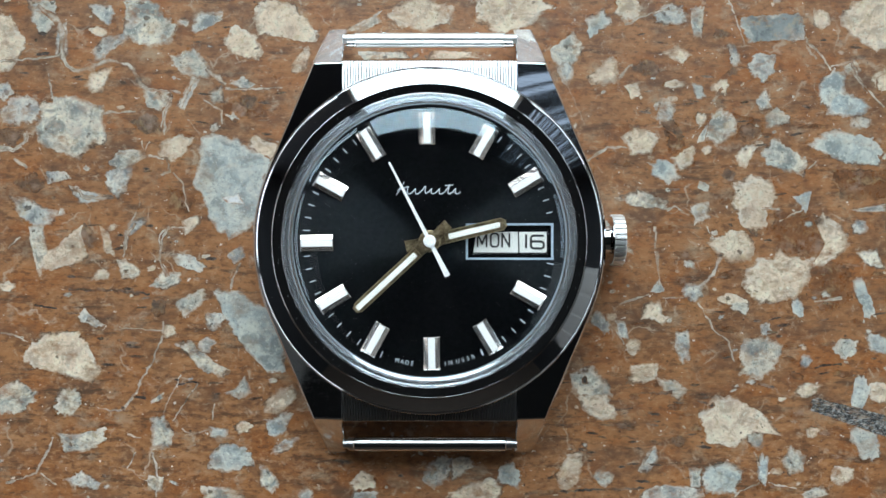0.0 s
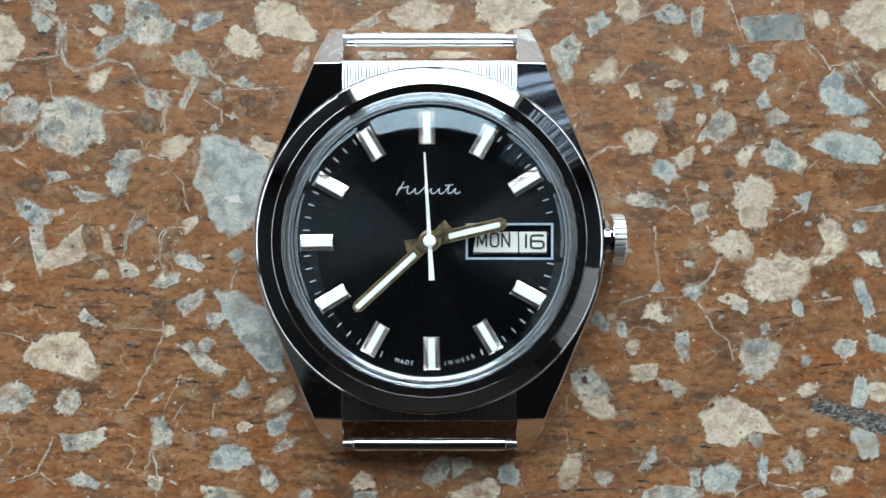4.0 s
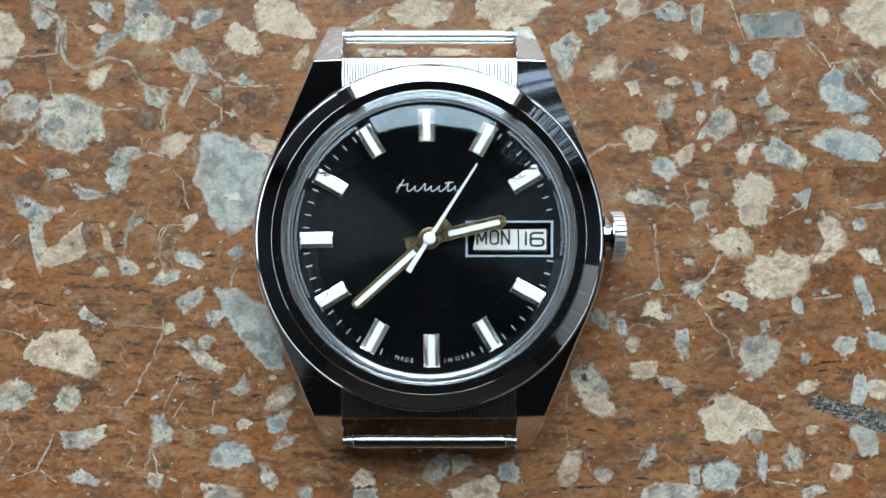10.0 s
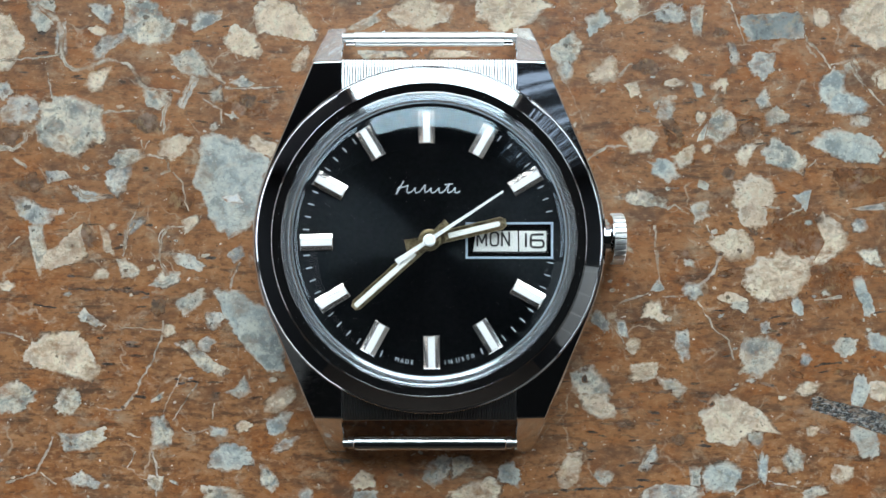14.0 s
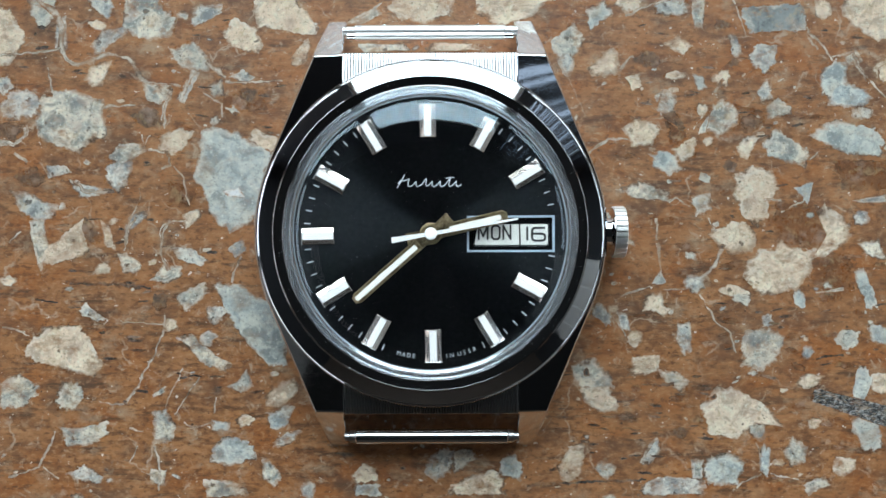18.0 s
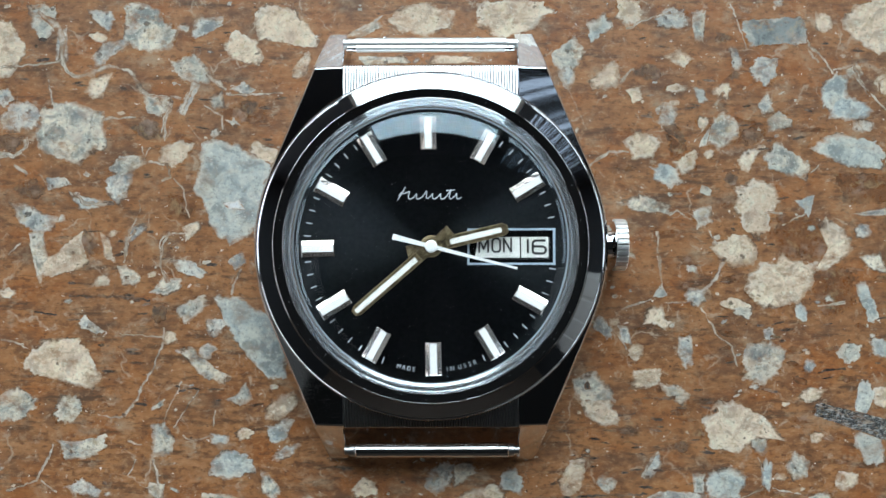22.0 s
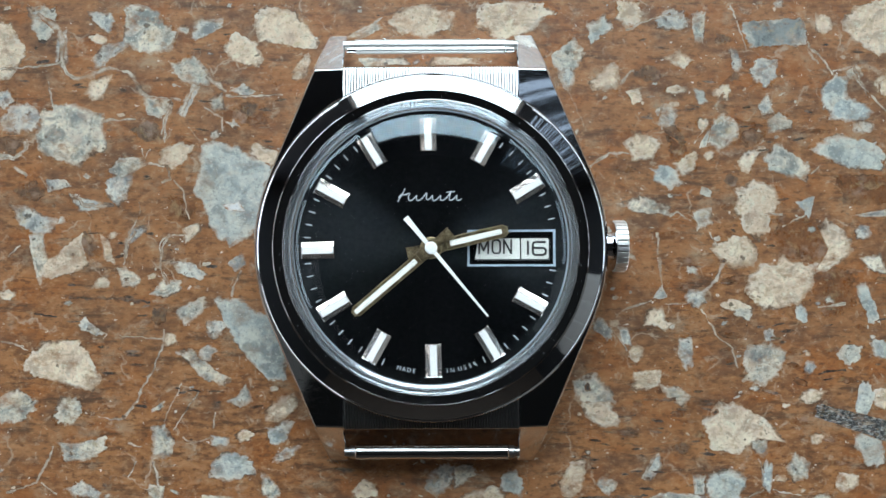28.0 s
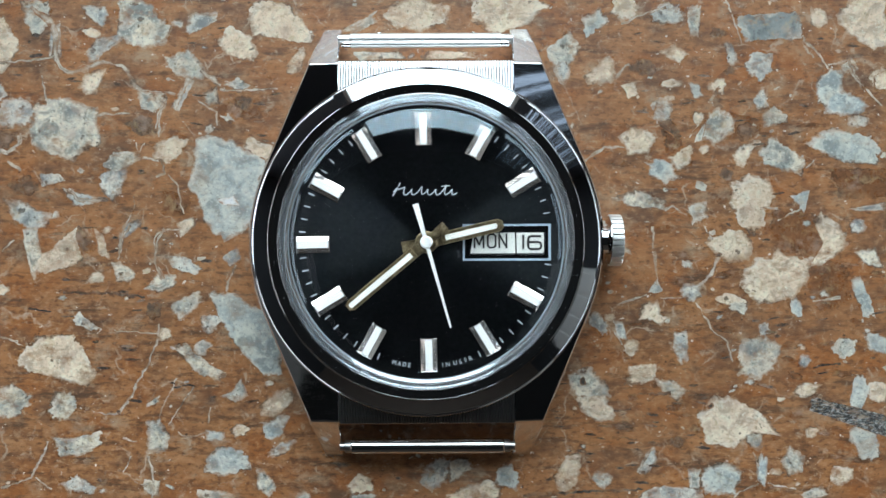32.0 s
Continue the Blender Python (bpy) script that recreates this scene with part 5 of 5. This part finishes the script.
vein(0.1, True, (31.9, 27.8), (32.53, 26.23))
vein(0.16, True, (40.41, 23.71), (40.73, 23.07), (42.3, 21.5), (43.25, 19.92))
vein(0.16, True, (45.14, 20.24), (47.03, 18.03), (49.24, 15.82))
vein(0.2, True, (31.27, 18.03), (30.14, 16.45))
vein(0.08, True, (24.97, 4.16), (25.91, 4.79), (27.49, 3.53))
vein(0.12, True, (23.71, 2.58), (23.71, 0.06))
vein(0.08, True, (29.38, 2.58), (30.32, 1.01))
vein(0.1, True, (41.67, 9.84), (40.73, 8.89))
vein(0.08, True, (35.68, 4.48), (37.58, 4.48))
vein(0.12, True, (28.75, 13.93), (27.8, 12.36))
vein(0.13, True, (23.89, -0.25), (24.02, -1.83), (24.21, -4.03))
vein(0.12, True, (23.07, -5.11), (20.87, -5.61), (19.61, -6.24))
vein(0.12, True, (24.46, -5.48), (26.86, -5.42))
vein(0.25, True, (29.06, -4.03), (30.32, -2.46), (30.96, -0.88))
vein(0.11, True, (28.43, -5.93), (29.38, -7.5), (30.14, -8.89), (31.9, -10.34), (32.22, -11.92), (32.53, -12.55))
vein(0.1, True, (41.36, -5.93), (44.51, -5.48))
vein(0.08, True, (19.29, -9.08), (20.24, -10.65))
vein(0.08, True, (34.74, -22.63), (35.37, -24.21))
vein(0.12, True, (35.37, -26.1), (33.16, -27.05), (32.53, -27.68))
vein(0.08, True, (36.31, -26.1), (39.47, -26.73))
vein(0.2, True, (21.81, -24.84), (23.07, -22.63), (23.71, -22))
vein(0.14, True, (-24.34, 17.91), (-21.69, 17.84), (-17.91, 17.97))
vein(0.13, True, (-30.20, 16.58), (-30.96, 15.20), (-31.08, 12.67))
vein(0.12, True, (-33.98, 6.05), (-33.80, 4.79), (-35.06, 2.59), (-35.69, -0.88))
vein(0.16, True, (-30.52, 2.46), (-31.40, 1.01), (-31.59, -1.32), (-30.71, -3.09))
vein(0.2, True, (-22.64, -1.51), (-23.46, -3.40), (-23.71, -4.48))
vein(0.12, True, (24.97, 4.35), (26.04, 4.85), (27.49, 3.53))
vein(0.15, True, (40.29, 24.02), (40.61, 22.45), (41.68, 21.19))
vein(0.2, True, (43.25, 20.37), (45.65, 20.87), (46.41, 18.98), (47.35, 17.40))
vein(0.2, True, (-49.75, 11.10), (-47.86, 11.03), (-46.53, 12.04), (-46.41, 13.18))
vein(0.12, True, (-26.73, 16.58), (-24.72, 15.51), (-24.59, 13.93))
vein(0.12, True, (16.14, 9.84), (18.35, 11.29), (20.55, 11.29))
vein(0.1, True, (37.58, 3.09), (40.10, 4.35))
vein(0.22, False, (9.21, -27.30), (15.51, -26.92), (22.45, -26.67))
vein(0.2, False, (-41.86, -4.48), (-36.82, -4.6), (-32.72, -5.04))
vein(0.2, False, (23.07, -16.2), (25.6, -16.01))
vein(0.12, False, (19.29, -17.9), (21.18, -17.72))
vein(0.2, False, (41.36, -13.18), (44.51, -12.86))
vein(0.15, False, (35.05, -15.07), (36.94, -15.38))
vein(0.12, False, (-28.62, -14.82), (-24.52, -15.07))
vein(0.12, False, (18.98, -20.87), (21.81, -21.12))
vein(0.1, False, (-43.12, -6.56), (-45.65, -6.24))


def free(x, y, r):
    for px, py, w, h, t in placed:
        dx, dy = x - px, y - py
        u, v = dx * math.cos(t) + dy * math.sin(t), -dx * math.sin(t) + dy * math.cos(t)
        if (u / (w / 2 + r)) ** 2 + (v / (h / 2 + r)) ** 2 < 1:
            return False
    return True


# small loose fragments between the large stones, and the plain field beyond
def scatter(count, x, y, lo, hi, inner=None):
    made = {k: bmesh.new() for k in "cgmbd"}
    rims = {k: bm.verts.layers.float.new("rim") for k, bm in made.items()}
    k = tries = 0
    while k < count and tries < count * 12:
        tries += 1
        px, py, s = rng.uniform(-x, x), rng.uniform(-y, y), lo + (hi - lo) * rng.random() ** 2.2
        if (inner and abs(px) < inner[0] and abs(py) < inner[1]) or not free(px, py, s * 0.4):
            continue
        if s > 1.2:
            placed.append((px, py, s, s, 0))
        tone = rng.choice("ccggmmmbd")
        pts = chip_outline(s * rng.uniform(0.8, 1.7), s * rng.uniform(0.5, 1.0), rng.uniform(-35, 35), 4, 0.5)[::2]
        bm = made[tone]
        rise = rng.uniform(0.006, 0.011)
        ring = [bm.verts.new((px + a, py + b, rise)) for a, b in pts]
        low = [bm.verts.new((px + a * 1.03, py + b * 1.03, -0.02)) for a, b in pts]
        mid = bm.verts.new((px, py, rise))
        mid[rims[tone]] = 0.8
        for i in range(len(pts)):
            j = (i + 1) % len(pts)
            bm.faces.new((low[i], low[j], ring[j], ring[i]))
            bm.faces.new((ring[i], ring[j], mid))
        k += 1
    for tone, bm in made.items():
        tagged(part("small_fragments", bm, TONES[tone], floor), kind="stuff")


# lens-shaped dark pits drawn out along the trowel's stroke
def pit(x, y, w, h, turn, rise=0.013):
    pts = [(w / 2 * math.cos(a) * (1 + rng.uniform(-0.12, 0.12)), h / 2 * math.sin(a) * (1 + rng.uniform(-0.35, 0.35))) for a in (2 * math.pi * k / 14 for k in range(14))]
    t = radians(turn)
    pts = [(a * math.cos(t) - b * math.sin(t), a * math.sin(t) + b * math.cos(t)) for a, b in pts]
    part("pit", chip_mesh(pts, rise + rng.uniform(0, 0.003)), PIT, floor, "", (x, y, 0))


def smudge(x, y, w, h, turn):
    pts = [(w / 2 * math.cos(a) * (1 + rng.uniform(-0.3, 0.3)), h / 2 * math.sin(a) * (1 + rng.uniform(-0.4, 0.4))) for a in (2 * math.pi * k / 18 for k in range(18))]
    t = radians(turn)
    pts = [(a * math.cos(t) - b * math.sin(t), a * math.sin(t) + b * math.cos(t)) for a, b in pts]
    part("stain", chip_mesh(pts, 0.0022 + rng.uniform(0, 0.0015)), STAIN, floor, "", (x, y, 0))


# dark streaks in the binder of the eastern half
made = 0
while made < 46:
    sx, sy = rng.uniform(20, 50), rng.uniform(-27, 16)
    if free(sx, sy, 0.5):
        smudge(sx, sy, rng.uniform(1.2, 3.4), rng.uniform(0.35, 0.9), rng.uniform(-22, 12))
        made += 1

pit(15.83, -14.63, 1.0, 0.6, 85, 0.024)
pit(30.01, -17.47, 0.8, 0.6, 40, 0.024)
pit(-45.40, 23.27, 0.4, 0.4, 0, 0.024)
pit(-35.69, -17.72, 0.5, 0.5, 0, 0.024)
pit(-11.29, -23.64, 2.6, 0.7, -8, 0.024)
pit(30.96, -0.69, 0.9, 0.5, 20, 0.024)
pit(-4.67, -25.28, 0.7, 0.5, 0, 0.024)
pit(-43.44, 5.74, 0.5, 0.4, 0, 0.024)

for count, x0, x1, y0, y1 in ((34, 12, 30, -26, -14), (16, 30, 49, -16, 4), (22, -48, -20, -20, 4), (22, -48, -18, 8, 27), (18, 20, 49, 6, 26)):
    k = 0
    while k < count:
        x, y = rng.uniform(x0, x1), rng.uniform(y0, y1)
        if free(x, y, 0.3):
            pit(x, y, rng.uniform(0.7, 2.0), rng.uniform(0.2, 0.42), rng.uniform(-12, 12))
            k += 1

scatter(300, 54, 31, 0.35, 1.5)
scatter(260, 110, 80, 1.5, 8.0, (55, 32))


# ---- motions ----
def motions():
    hub = lambda z, clock: pose(0.00005, -0.00005, z * 0.001, 0, 0, -clock)
    walk(hour_pointer, [(t, hub(7.72, 76.7 + t / 120)) for t in (0.0, 16.0, 32.0)])
    walk(minute_pointer, [(t, hub(8.0, 227.0 + t / 10)) for t in (0.0, 8.0, 16.0, 24.0, 32.0)])
    rows = [(0.0, hub(8.35, 332.8))]
    for k in range(160):
        rows.append(((4 + 6 * k) / FPS, hub(8.35, 332.8 + 1.197 * k)))
        rows.append(((5 + 6 * k) / FPS, hub(8.35, 332.8 + 1.197 * (k + 1))))
    rows.append((32.0, hub(8.35, 332.8 + 1.197 * 160)))
    walk(second_pointer, rows)


motions()
